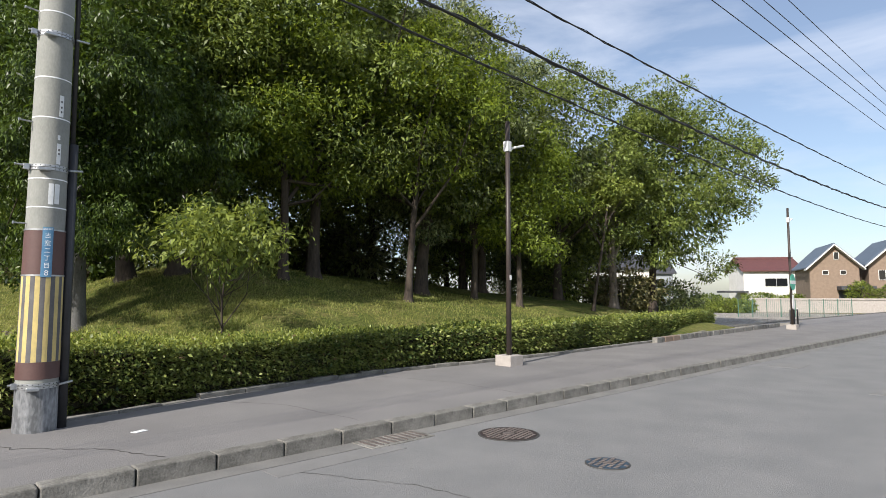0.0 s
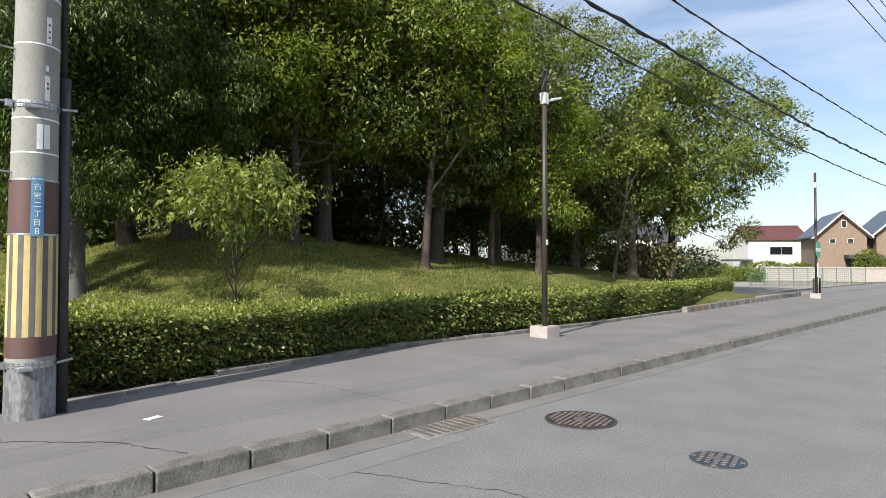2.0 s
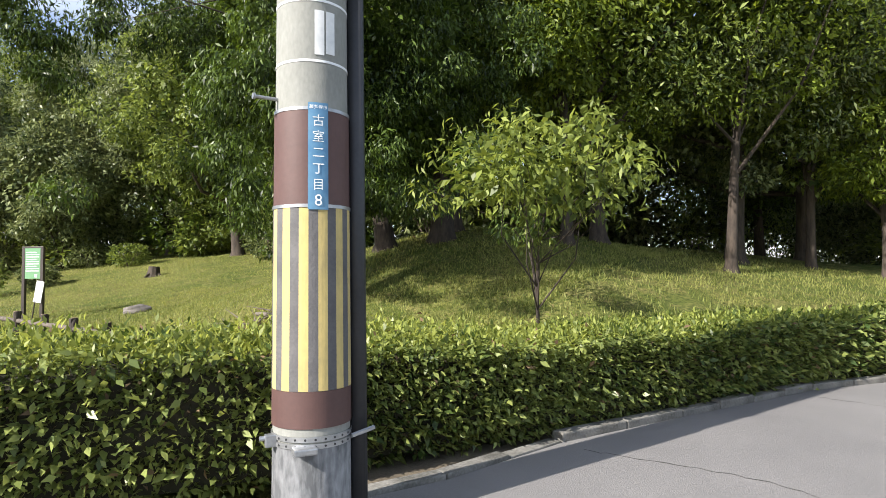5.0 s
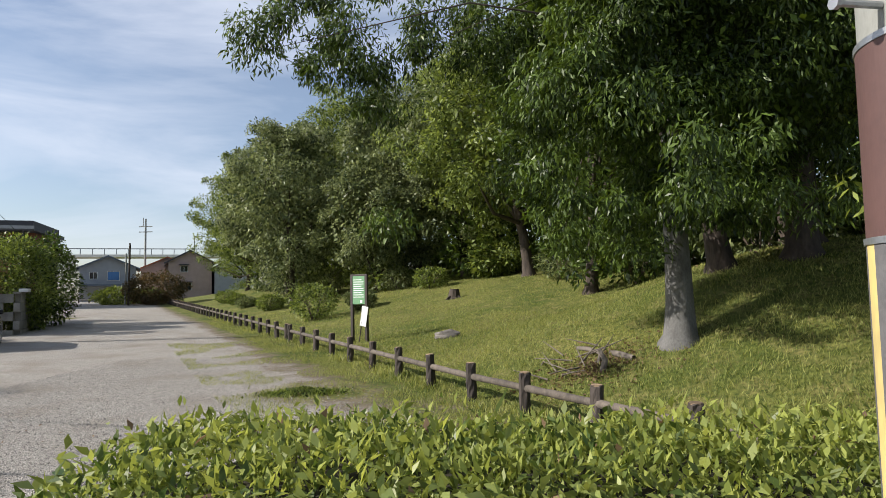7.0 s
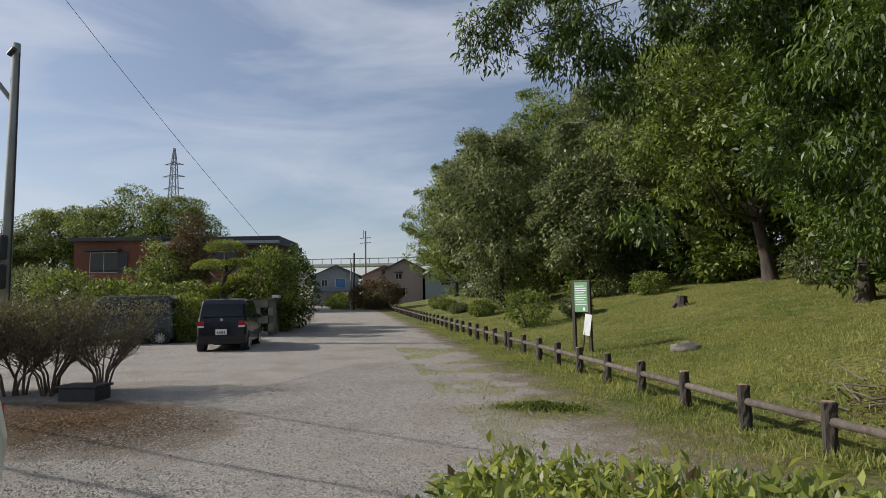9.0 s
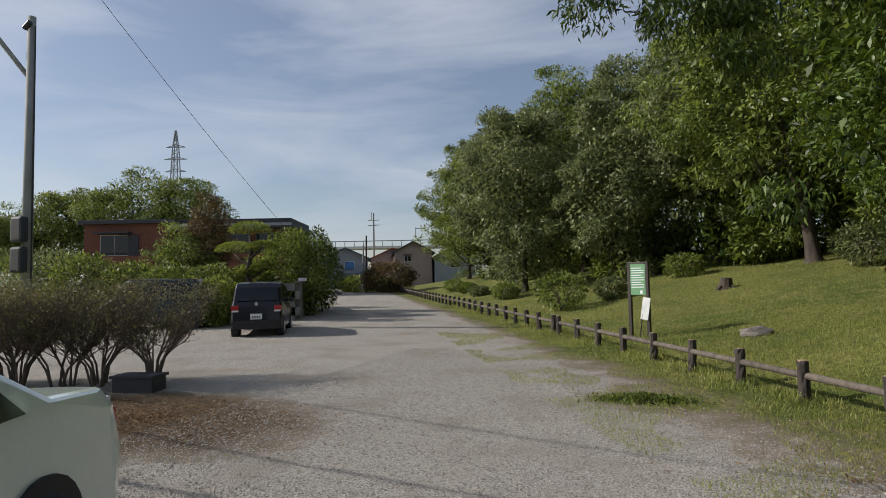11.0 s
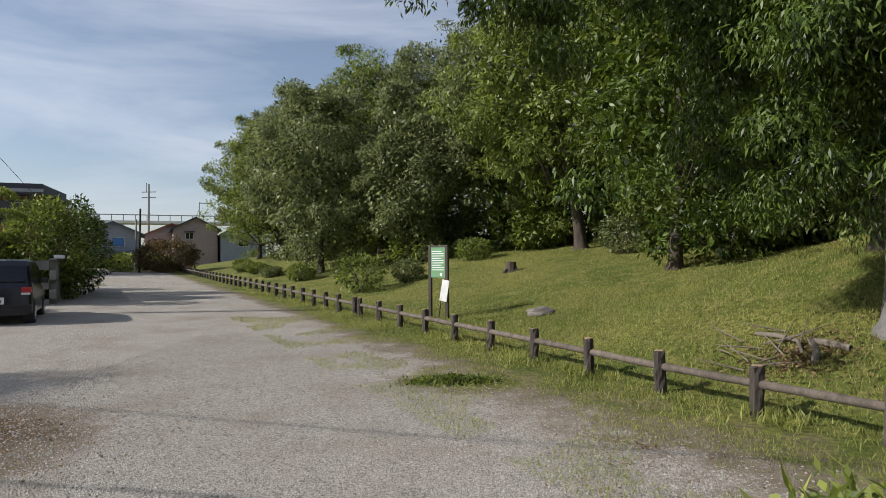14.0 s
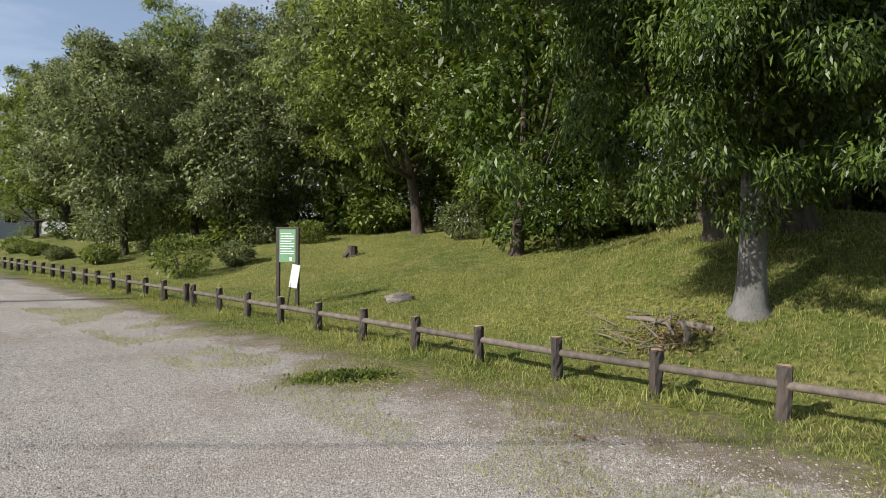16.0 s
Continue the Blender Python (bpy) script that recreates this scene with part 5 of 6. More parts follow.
for i, (x, y, r, h_) in enumerate([(-27.6, 27.2, 1.7, 2.9), (-30.6, 27.8, 1.9, 3.2), (-33.8, 28.6, 2.0, 3.0), (-37.0, 29.6, 2.2, 3.4), (-24.9, 27.4, 1.4, 2.4)]):
    bush("garden_shrub", x, y, r, h_, (M_LEAFM, M_LEAFG)[i % 2], 5000, 0.17, 380 + i, "dense dark green garden shrub beyond the lot")


def cloud_pine():
    x, y = -18.1, 26.9
    t = empty("cloud_pruned_pine", x, y, lift(x, y) - 0.05, 0, "cloud-pruned garden pine with layered rounded pads", "tree")
    vs, fs = [], []
    tube(vs, fs, [(0, 0, 0), (0.12, 0, 1.1), (-0.15, 0.05, 2.0), (0.1, 0, 2.8), (0.02, 0, 3.5)], [0.16, 0.13, 0.11, 0.08, 0.05], 9)
    for p in ((-0.75, 0, 2.75), (0.55, 0.2, 2.2), (0.7, -0.1, 3.0)):
        tube(vs, fs, [(0, 0, p[2] - 0.45), (p[0] * 0.6, p[1], p[2] - 0.25), p], [0.07, 0.05, 0.03], 6)
    raw("trunk", vs, fs, M_BARK, t, smooth=True)
    rng = np.random.default_rng(9)
    for px_, py_, pz, r, h in ((0.05, 0, 3.7, 0.85, 0.42), (-0.6, 0, 2.95, 0.85, 0.36), (0.65, 0, 3.0, 0.62, 0.28), (-0.2, 0.1, 1.95, 0.45, 0.2), (0.5, 0.2, 2.2, 0.5, 0.22)):
        p = rng.normal(0, 1, (2200, 3))
        p /= np.linalg.norm(p, axis=1, keepdims=True)
        p[:, 2] = np.abs(p[:, 2]) - 0.15
        pos = p * (rng.uniform(0.5, 1, 2200) ** 0.4)[:, None] * np.array((r, r, h)) + np.array((px_, py_, pz))
        quads("pad", leaf_quads(pos, p, 0.09, 0.3, rng, 0, 0.5), M_LEAFY, t)["kind"] = "stuff"


cloud_pine()
grow_tree("garden_tree", -26.6, 34.2, 6.2, 1.5, 1.5, 0.1, M_LEAFR, 60, 120, 0.16, 310, label="reddish-green garden tree before the brick house", clump_r=0.6)
grow_tree("garden_tree", -27.5, 33.0, 4.8, 1.7, 1.0, 0.1, M_LEAFM, 50, 120, 0.16, 311, label="green garden tree before the brick house", clump_r=0.6)
for i, (x, y, h, r) in enumerate([(-67, 56, 12.5, 5.5), (-60, 59, 14.0, 5.8), (-54, 61, 13.0, 5.0), (-70, 50, 9.0, 4.0)]):
    grow_tree("tree", x, y, h, r, 3.0, 0.35, M_LEAFM, 75, 330, 0.3, 320 + i, label="large round camphor tree behind the brick house", clump_r=1.7, limbs=8)


def block_wall():
    t = empty("block_wall", -16.4, 27.8, 0.25, 30, "weathered grey concrete block garden wall", "wall")
    for row in range(5):
        for k in range(14):
            x0 = k * 0.62 - (0.31 if row % 2 else 0)
            ob = part("block", boxed(-0.1, x0 + 0.004, row * 0.33 + 0.003, 0.1, x0 + 0.612, row * 0.33 + 0.325, 0.01), M_BLOCK, t)
    for row in range(5):
        for k in range(3):
            x1 = -0.1 - k * 0.62 - (0.31 if row % 2 else 0)
            part("block", boxed(x1 - 0.61, -0.32, row * 0.33 + 0.003, x1, -0.12, row * 0.33 + 0.325, 0.01), M_BLOCK, t)
    part("coping", boxed(-0.12, -0.3, 1.65, 0.12, 8.7, 1.72, 0.012), M_BLOCK, t)


M_BLOCK = mat("stained_block", (0.3, 0.285, 0.25), (0.13, 0.12, 0.105), 2.0, 0.95, 0.5, 40.0, obj=0.15)
block_wall()
t = empty("mail_box", -16.45, 28.2, 1.97, 30, "white flat box on the block wall", "box")
part("box_body", boxed(-0.15, -0.35, 0, 0.15, 0.35, 0.12, 0.01), M_WHITEP, t)


# ---- houses ----
def win(parent, x, y, z, w, h, d=0.08, frame_mat=None, shade=False):
    """A window in a wall that faces local -y at y."""
    f = part("window", boxed(x - w / 2, y - d, z, x + w / 2, y + 0.05, z + h, 0.01), frame_mat or M_WHITEP, parent)
    n = 2 if w > 0.8 else 1
    for k in range(n):
        x0 = x - w / 2 + 0.05 + k * (w - 0.06) / n
        part("pane", boxed(x0, y - d - 0.006, z + 0.05, x0 + (w - 0.06) / n - 0.04, y - d + 0.02, z + h - 0.05), M_GLASS, f)
    if shade:
        part("awning", boxed(x - w / 2 - 0.15, y - 0.6, z + h + 0.1, x + w / 2 + 0.15, y, z + h + 0.18, 0.01), M_ROOFD, f)


def gable(parent, x0, x1, y0, y1, eave, ridge, over, material, name="roof", along="y"):
    """A pitched roof of real thickness, with its ridge along local x or y."""
    th = 0.18
    b = bmesh.new()
    if along == "y":
        m = (x0 + x1) / 2
        s = (ridge - eave) / (m - x0)
        prof = [(x0 - over, eave - s * over), (m, ridge), (x1 + over, eave - s * over)]
        lo, hi = y0 - over, y1 + over
        mk = lambda a, c, q: (a, q, c)
    else:
        m = (y0 + y1) / 2
        s = (ridge - eave) / (m - y0)
        prof = [(y0 - over, eave - s * over), (m, ridge), (y1 + over, eave - s * over)]
        lo, hi = x0 - over, x1 + over
        mk = lambda a, c, q: (q, a, c)
    ring = prof + [(a, c + th) for a, c in prof[::-1]]
    A = [b.verts.new(mk(a, c, lo)) for a, c in ring]
    B = [b.verts.new(mk(a, c, hi)) for a, c in ring]
    for i in range(6):
        b.faces.new((A[i], A[(i + 1) % 6], B[(i + 1) % 6], B[i]))
    for R in (A, B):
        b.faces.new((R[0], R[1], R[4], R[5]))
        b.faces.new((R[1], R[2], R[3], R[4]))
    bmesh.ops.recalc_face_normals(b, faces=b.faces)
    return part(name, b, material, parent)


def gable_wall(parent, x0, x1, y0, y1, z0, eave, ridge, material, along="y"):
    b = bmesh.new()
    if along == "y":
        m = (x0 + x1) / 2
        ring = [(x0, z0), (x1, z0), (x1, eave), (m, ridge), (x0, eave)]
        A = [b.verts.new((a, y0, c)) for a, c in ring]
        B = [b.verts.new((a, y1, c)) for a, c in ring]
    else:
        m = (y0 + y1) / 2
        ring = [(y0, z0), (y1, z0), (y1, eave), (m, ridge), (y0, eave)]
        A = [b.verts.new((x0, a, c)) for a, c in ring]
        B = [b.verts.new((x1, a, c)) for a, c in ring]
    b.faces.new(A)
    b.faces.new(B[::-1])
    for i in range(5):
        b.faces.new((A[i], A[(i + 1) % 5], B[(i + 1) % 5], B[i]))
    bmesh.ops.recalc_face_normals(b, faces=b.faces)
    return part("wall", b, material, parent)


M_BRICKR = mat("red_brown_tile", (0.2, 0.075, 0.045), (0.14, 0.055, 0.036), 3.0, 0.85, 0.3, 30.0)
M_ROOFD = mat("dark_roof", (0.06, 0.062, 0.07), (0.04, 0.04, 0.046), 2.0, 0.7, 0.4, 20.0)
M_ROOFB = mat("blue_grey_roof", (0.1, 0.13, 0.17), (0.075, 0.1, 0.13), 2.0, 0.6, 0.4, 20.0)
M_ROOFO = mat("orange_roof", (0.36, 0.13, 0.06), (0.28, 0.1, 0.05), 2.0, 0.8, 0.4, 20.0)
M_ROOFM = mat("maroon_roof", (0.12, 0.045, 0.042), (0.085, 0.035, 0.035), 2.0, 0.7, 0.4, 20.0)
M_PINK = mat("pinkish_stucco", (0.4, 0.3, 0.26), (0.33, 0.25, 0.22), 1.5, 0.9, 0.2, 30.0)
M_STUCCO = mat("white_stucco", (0.68, 0.67, 0.63), (0.58, 0.57, 0.54), 1.5, 0.9, 0.2, 30.0)
M_GREYW = mat("grey_siding", (0.3, 0.32, 0.34), (0.25, 0.27, 0.29), 1.5, 0.9, 0.2, 30.0)
M_TAN = mat("tan_brick", (0.25, 0.185, 0.135), (0.19, 0.14, 0.105), 3.0, 0.9, 0.3, 25.0)
M_BLUEC = mat("blue_curtain", (0.08, 0.2, 0.42), (0.06, 0.16, 0.35), 2.0, 0.8)


def brick_house():
    t = empty("house", -42.9, 49.3, 0.9, 20.4, "two-storey red-brown tiled house with flat dark roofs", "house")
    part("wall", boxed(-9.4, 0.6, 0, -1.6, 8, 6.9), M_BRICKR, t)
    part("wall", boxed(-1.6, 2.2, 0, 9.2, 9, 6.4), M_BRICKR, t)
    part("balcony", boxed(-10.0, -0.8, 2.6, -2.4, 0.6, 3.9), M_BRICKR, t)
    part("balcony_rail", boxed(-10.0, -0.78, 4.25, -2.4, -0.72, 4.3), M_ROOFD, t)
    for k in range(16):
        part("baluster", boxed(-9.95 + k * 0.5, -0.77, 3.9, -9.91 + k * 0.5, -0.73, 4.25), M_ROOFD, t)
    part("roof", boxed(-9.8, 0.2, 6.9, -1.2, 8.4, 7.25, 0.03), M_ROOFD, t)
    part("roof", boxed(-1.4, 0.4, 6.35, 9.6, 9.4, 6.7, 0.03), M_ROOFD, t)
    part("fascia", boxed(-1.4, 0.34, 6.5, 9.6, 0.4, 6.75), M_GREYW, t, "pale metal fascia strip")
    part("roof_cap", boxed(-1.2, 1.6, 6.7, 9.2, 9.2, 7.3, 0.03), M_ROOFD, t)
    part("terrace", boxed(-1.6, 0.4, 2.6, 9.2, 2.2, 4.0), M_BRICKR, t)
    for k in range(4):
        part("post", boxed(-0.9 + k * 3.2, 0.6, 4.0, -0.75 + k * 3.2, 0.75, 6.35), M_ROOFD, t)
    win(t, -6.6, 0.6, 4.0, 2.6, 1.9)
    part("window_hood", boxed(-8.2, -0.2, 6.0, -5.0, 0.6, 6.15), M_ROOFD, t)
    part("shutter_box", boxed(-5.35, 0.48, 4.0, -4.4, 0.6, 5.9), M_ROOFD, t)
    for x in (0.6, 3.8, 7.0):
        win(t, x, 2.2, 4.1, 2.4, 1.9, frame_mat=M_ROOFD)
    win(t, -6.0, 0.6, 0.6, 2.2, 1.7)
    part("downpipe", boxed(-1.75, 0.5, 0, -1.65, 0.6, 6.9), M_ROOFD, t)


brick_house()


def small_house(x, y, z, rz, w, d, eave, ridge, wallm, roofm, label, windows, along="y", shade=False):
    t = empty("house", x, y, z, rz, label, "house")
    gable_wall(t, -w / 2, w / 2, 0, d, 0, eave, ridge, wallm, along)
    gable(t, -w / 2, w / 2, 0, d, eave, ridge, 0.5, roofm, along=along)
    for wx, wz, ww, wh in windows:
        win(t, wx, 0.0, wz, ww, wh, shade=shade)
    return t


# beyond the lot
h = small_house(-44.2, 80.5, 1.0, 28, 6.2, 8, 4.6, 6.0, M_GREYW, M_ROOFB, "grey-white house with a blue-grey tiled roof", [(-1.6, 3.2, 0.9, 0.9), (0.6, 3.0, 1.4, 1.2), (1.2, 0.4, 1.6, 1.2)])
part("lower_roof", boxed(-3.4, -1.6, 2.3, 3.3, 0, 2.55, 0.03), M_ROOFB, h)
part("curtain", boxed(0.0, -0.1, 3.08, 1.2, -0.088, 4.1), M_BLUEC, h)
small_house(-43.0, 93.5, 1.0, 28, 7.0, 7, 5.0, 6.6, M_PINK, M_ROOFO, "house with an orange tiled roof", [(1.5, 3.2, 1.2, 0.9)])
h = small_house(-37.4, 88.6, 1.0, 26, 5.6, 8, 5.6, 7.1, M_PINK, M_ROOFD, "pinkish stucco house with a dark gable roof", [(-0.8, 4.2, 1.0, 0.9), (-0.6, 1.7, 1.6, 1.0)], shade=True)
part("antenna", rod((0.6, 3, 7.0), (0.6, 3, 9.6), 0.05, sides=6), M_ROOFD, h)
part("antenna_arm", boxed(0.6, 2.95, 9.4, 2.0, 3.05, 9.5), M_ROOFD, h)
small_house(-31.5, 90.5, 1.0, 26, 6.0, 8, 4.8, 6.4, M_GREYW, M_ROOFD, "grey house with a dark gable roof beyond the trees", [(0, 3.2, 1.4, 0.9)])
bush("shrub", -28.9, 62.4, 2.6, 2.9, M_LEAFR, 5000, 0.28, 330, "large brownish-green bush at the end of the lot", sq=1.1)
bush("shrub", -33.5, 64.0, 2.2, 1.6, M_LEAFY, 2500, 0.28, 331, "yellow-green weeds at the end of the lot")
bush("shrub", -31.5, 66.0, 1.8, 1.5, M_LEAFM, 2000, 0.28, 332, "green weeds at the end of the lot")
for x, y, z1, r, lab in ((-30.9, 61.3, 6.9, 0.1, "dark wooden utility pole at the end of the lot"), (-31.9, 62.5, 6.0, 0.09, "slim grey utility pole at the end of the lot")):
    t = empty("utility_pole", x, y, lift(x, y) - 0.1, 0, lab, "utility pole")
    part("shaft", rod((0, 0, 0), (0.08, 0, z1 - 1), r, r * 0.8, 10), M_BARK if r > 0.095 else M_POLE, t)
t = empty("utility_pole", -46.1, 93.0, 1.0, 0, "concrete utility pole with cross arms among the houses", "utility pole")
part("shaft", rod((0, 0, 0), (0, 0, 12.4), 0.18, 0.12, 12), M_POLE, t)
for z in (11.2, 10.4):
    part("cross_arm", boxed(-1.0, -0.06, z, 1.0, 0.06, z + 0.12), M_POLE, t)
part("top_pin", rod((-0.35, 0, 11.3), (-0.35, 0, 12.6), 0.05, sides=6), M_POLE, t)


def viaduct():
    a = Vector((-300.0, 172.0))
    d = Vector((47.0, 17.3)).normalized()
    t = empty("viaduct", a.x, a.y, 0, math.degrees(math.atan2(d.y, d.x)), "pale elevated road with a railing far beyond the houses", "viaduct")
    part("deck", boxed(0, -5, 17.6, 420, 5, 18.6), M_STUCCO, t)
    part("top_beam", boxed(0, -5, 20.6, 420, -4.8, 20.95), M_GREYW, t)
    for k in range(105):
        part("railing_post", boxed(k * 4, -5, 18.6, k * 4 + 0.25, -4.8, 20.6), M_GREYW, t)
    for k in range(17):
        part("pier", boxed(k * 25, -2, -1, k * 25 + 2, 2, 17.6), M_STUCCO, t)


viaduct()


def pylon():
    t = empty("pylon", -243.0, 252.0, 0, 20, "grey lattice power pylon far away", "pylon")
    lv = [(0, 6.0), (20, 4.4), (38, 3.0), (52, 2.2), (64, 1.7), (76, 1.2), (86, 0.25)]
    b = bmesh.new()
    for (z0, r0), (z1, r1) in zip(lv[:-1], lv[1:]):
        for sx_, sy_ in ((-1, -1), (1, -1), (1, 1), (-1, 1)):
            cyl(b, (sx_ * r0, sy_ * r0, z0), (sx_ * r1, sy_ * r1, z1), 0.3, 0.28, 5)
        n = 3
        for k in range(n):
            f0, f1 = k / n, (k + 1) / n
            za, zb_ = z0 + (z1 - z0) * f0, z0 + (z1 - z0) * f1
            ra, rb = r0 + (r1 - r0) * f0, r0 + (r1 - r0) * f1
            for p, q in (((-ra, -ra, za), (rb, -rb, zb_)), ((ra, -ra, za), (-rb, -rb, zb_)), ((-ra, ra, za), (-rb, -rb, zb_)), ((ra, -ra, za), (rb, rb, zb_))):
                cyl(b, p, q, 0.14, sides=4)
    part("lattice", b, M_GREYW, t)
    for z, w in ((64, 5.5), (70.5, 6.0), (77, 5.0)):
        b = bmesh.new()
        cyl(b, (-w, 0, z), (0, 0, z + 1.4), 0.25, sides=5)
        cyl(b, (w, 0, z), (0, 0, z + 1.4), 0.25, sides=5)
        cyl(b, (-w, 0, z), (w, 0, z), 0.2, sides=5)
        part("cross_arm", b, M_GREYW, t)


pylon()

# ---- far end of the street ----
h = small_house(103.5, 31.7, 0.3, -52, 8.5, 7, 5.6, 7.4, M_STUCCO, M_ROOFM, "cream house with a maroon tiled roof", [(0.6, 3.0, 3.4, 1.3)], along="x")
part("ridge_tiles", boxed(-4.6, 3.3, 7.5, 4.6, 3.7, 7.85), M_ROOFM, h)
part("shed_roof", boxed(-7.5, -1, 2.0, -3.9, 3, 2.3, 0.03), M_ROOFD, h)
h = small_house(91.0, 20.4, 0.2, -64, 5.6, 9, 5.6, 8.3, M_TAN, M_ROOFB, "tan brick house with white-edged gables", [(-1.0, 4.3, 0.7, 0.6), (1.0, 4.3, 0.7, 0.6), (0.3, 6.3, 0.6, 1.0)])
gable(h, -2.8, 2.8, -0.3, 0.0, 5.42, 8.12, 0.55, M_WHITEP, "bargeboard")
part("porch_roof", boxed(0.2, -2.2, 2.3, 4.0, 0, 2.8, 0.05), M_ROOFD, h)
part("garage", boxed(0.4, -0.05, 0.1, 3.0, 0.1, 2.2), M_ROOFD, h)
h = small_house(95.0, 14.2, 0.2, -64, 6.5, 9, 5.9, 8.9, M_TAN, M_ROOFB, "tan brick house wing with a white-edged gable", [(-1.8, 3.6, 0.8, 1.3), (0.2, 6.6, 0.8, 1.3), (1.5, 3.4, 1.2, 1.2)])
gable(h, -3.25, 3.25, -0.3, 0.0, 5.72, 8.72, 0.55, M_WHITEP, "bargeboard")
small_house(122, 30, 0.2, -60, 7, 8, 5.4, 7.2, M_GREYW, M_ROOFD, "grey house beside the tan brick house", [(0, 3.3, 1.4, 1.0)])
for i, (x, y, w, rz) in enumerate([(74, 42, 9, -52), (90, 47, 10, -52)]):
    small_house(x, y, 0.1, rz, w, 8, 5.4, 7.3, (M_STUCCO, M_GREYW, M_STUCCO)[i], M_ROOFD, "white two-storey house glimpsed behind the trees", [(-w / 4, 3.2, 2.0, 1.2), (w / 4, 3.2, 2.0, 1.2), (-w / 4, 0.7, 2.0, 1.4), (w / 4, 0.7, 2.0, 1.4)], along="x")
t = empty("low_wall", 66, 18, 0, -62, "pale concrete retaining wall across the street end", "wall")
part("wall_face", boxed(-4, 0, 0, 22, 0.4, 1.3, 0.03), M_PALE, t)
part("cap_strip", boxed(-4, -0.1, 1.3, 22, 0.5, 1.45, 0.03), M_PALE, t)
for i, (x, y, r, h_) in enumerate([(80, 26, 2.5, 2.0), (84, 23.5, 1.8, 1.8), (74, 30, 2.6, 1.8), (88, 17, 1.6, 3.4), (90, 14.2, 1.8, 3.0), (60, 22, 2.2, 1.2), (70, 33, 2.5, 2.6)]):
    bush("garden_shrub", x, y, r, h_, (M_LEAFM, M_LEAFY)[i % 2], 1800, 0.3, 350 + i, "green garden shrub near the far houses")
M_MESH = mat("green_wire", (0.07, 0.16, 0.12), (0.05, 0.12, 0.09), 6.0, 0.6)
t = empty("mesh_fence", 47.2, 16.9, 0.05, -42, "green wire mesh fence at the street end", "fence")
for k in range(9):
    part("fence_post", rod((k * 1.1, 0, 0), (k * 1.1, 0, 1.35), 0.03, sides=6), M_MESH, t)
b = bmesh.new()
for k in range(60):
    cyl(b, (k * 0.147, 0, 0.05), (k * 0.147, 0, 1.3), 0.008, sides=4)
for k in range(9):
    cyl(b, (0, 0, 0.08 + k * 0.15), (8.8, 0, 0.08 + k * 0.15), 0.008, sides=4)
part("wire_mesh", b, M_MESH, t)
for k in range(3):
    t = empty("bollard", 29.9 + k * 0.75, 8.5 + 0.06 * k, 0.12, 0, "slim black steel bollard beside the bus stop", "bollard", group="bollards by the bus stop")
    part("tube", rod((0, 0, 0), (0, 0, 0.85), 0.038, sides=10), M_BLACKP, t)
    part("cap", rod((0, 0, 0.85), (0, 0, 0.87), 0.04, 0.03, 10), M_WHITEP, t)
slab("apron", [(16.6, 8.66), (32, 9.5), (40, 10.6), (28, 10.5), (24, 9.8), (21, 9.2), (17, 8.7)], 0.0, 0.134, M_DUST, "dusty tan concrete apron behind the kerb blocks", "pavement")
t = empty("kerb_blocks", 17.0, 8.5, 0.12, 3.3, "row of tan and grey concrete kerb blocks before the side lane", "kerb")
for k in range(23):
    part("block", boxed(k * 0.62, 0, 0, k * 0.62 + 0.56, 0.16, 0.17, 0.015), M_TAN if k in (1, 2) else M_CONC, t)


# ---- ground cover and litter ----
def fence_point(u, s):
    return 0.866 * u - 0.5 * s, 14.77 + 0.5 * u + 0.866 * s


def grass_patch(name, n, u0, u1, s0, s1, hgt, seed, material, label, width=0.12, power=1.5, clump=0.0):
    """Loose blades of grass over a stretch beside the fence."""
    rng = np.random.default_rng(seed)
    pts = []
    while len(pts) < n:
        u = u0 + (u1 - u0) * rng.random()
        s = s0 + (s1 - s0) * rng.random() ** power
        x, y = fence_point(u, s)
        if noise.noise((x * 0.9, y * 0.9, seed)) < clump:
            continue
        if y < 8.6 or (x > -2.2 and y < 8.9):
            continue
        pts.append((x, y, ground_z(x, y)))
    pos = np.array(pts)
    out = rng.normal(0, 0.45, (n, 3))
    out[:, 2] = 1.0
    g = quads(name, leaf_quads(pos, out, hgt, width, rng, -0.2, 0.3), material)
    return tagged(g, label, "grass", kind="stuff")


grass_patch("grass", 60000, 0.1, 12.0, -5.0, 24.0, 0.085, 1, M_GRASS, "short yellow-green grass on the mound slope", 0.13, 1.6, -0.5)
grass_patch("grass", 45000, 0.2, 6.0, -5.0, 9.0, 0.07, 7, M_GRASS, "short rough grass on the slope behind the fence", 0.11, 1.2, -0.45)
grass_patch("grass", 34000, -3.2, 0.3, -6.0, 12.0, 0.05, 2, M_GRASS, "patchy thin grass along the fence foot", 0.11, 1.1, -0.02)
grass_patch("grass", 9000, -0.9, 0.3, -5.0, 22.0, 0.085, 5, M_GRASS, "denser grass along the fence foot", 0.12, 1.3, -0.3)
grass_patch("weeds", 3500, -0.35, 0.25, -4.5, 26.0, 0.15, 3, M_GRASS, "taller grass tufts around the fence posts", 0.1, 1.2, 0.08)
grass_patch("grass", 22000, 0.0, 14.0, -16.0, -4.0, 0.1, 4, M_GRASS, "rough grass behind the hedge", 0.12, 1.0, -0.4)
grass_patch("dry_grass", 9000, -2.6, 6.0, -6.0, 14.0, 0.06, 6, M_DRY, "dry straw-coloured grass among the green", 0.09, 1.1, -0.1)


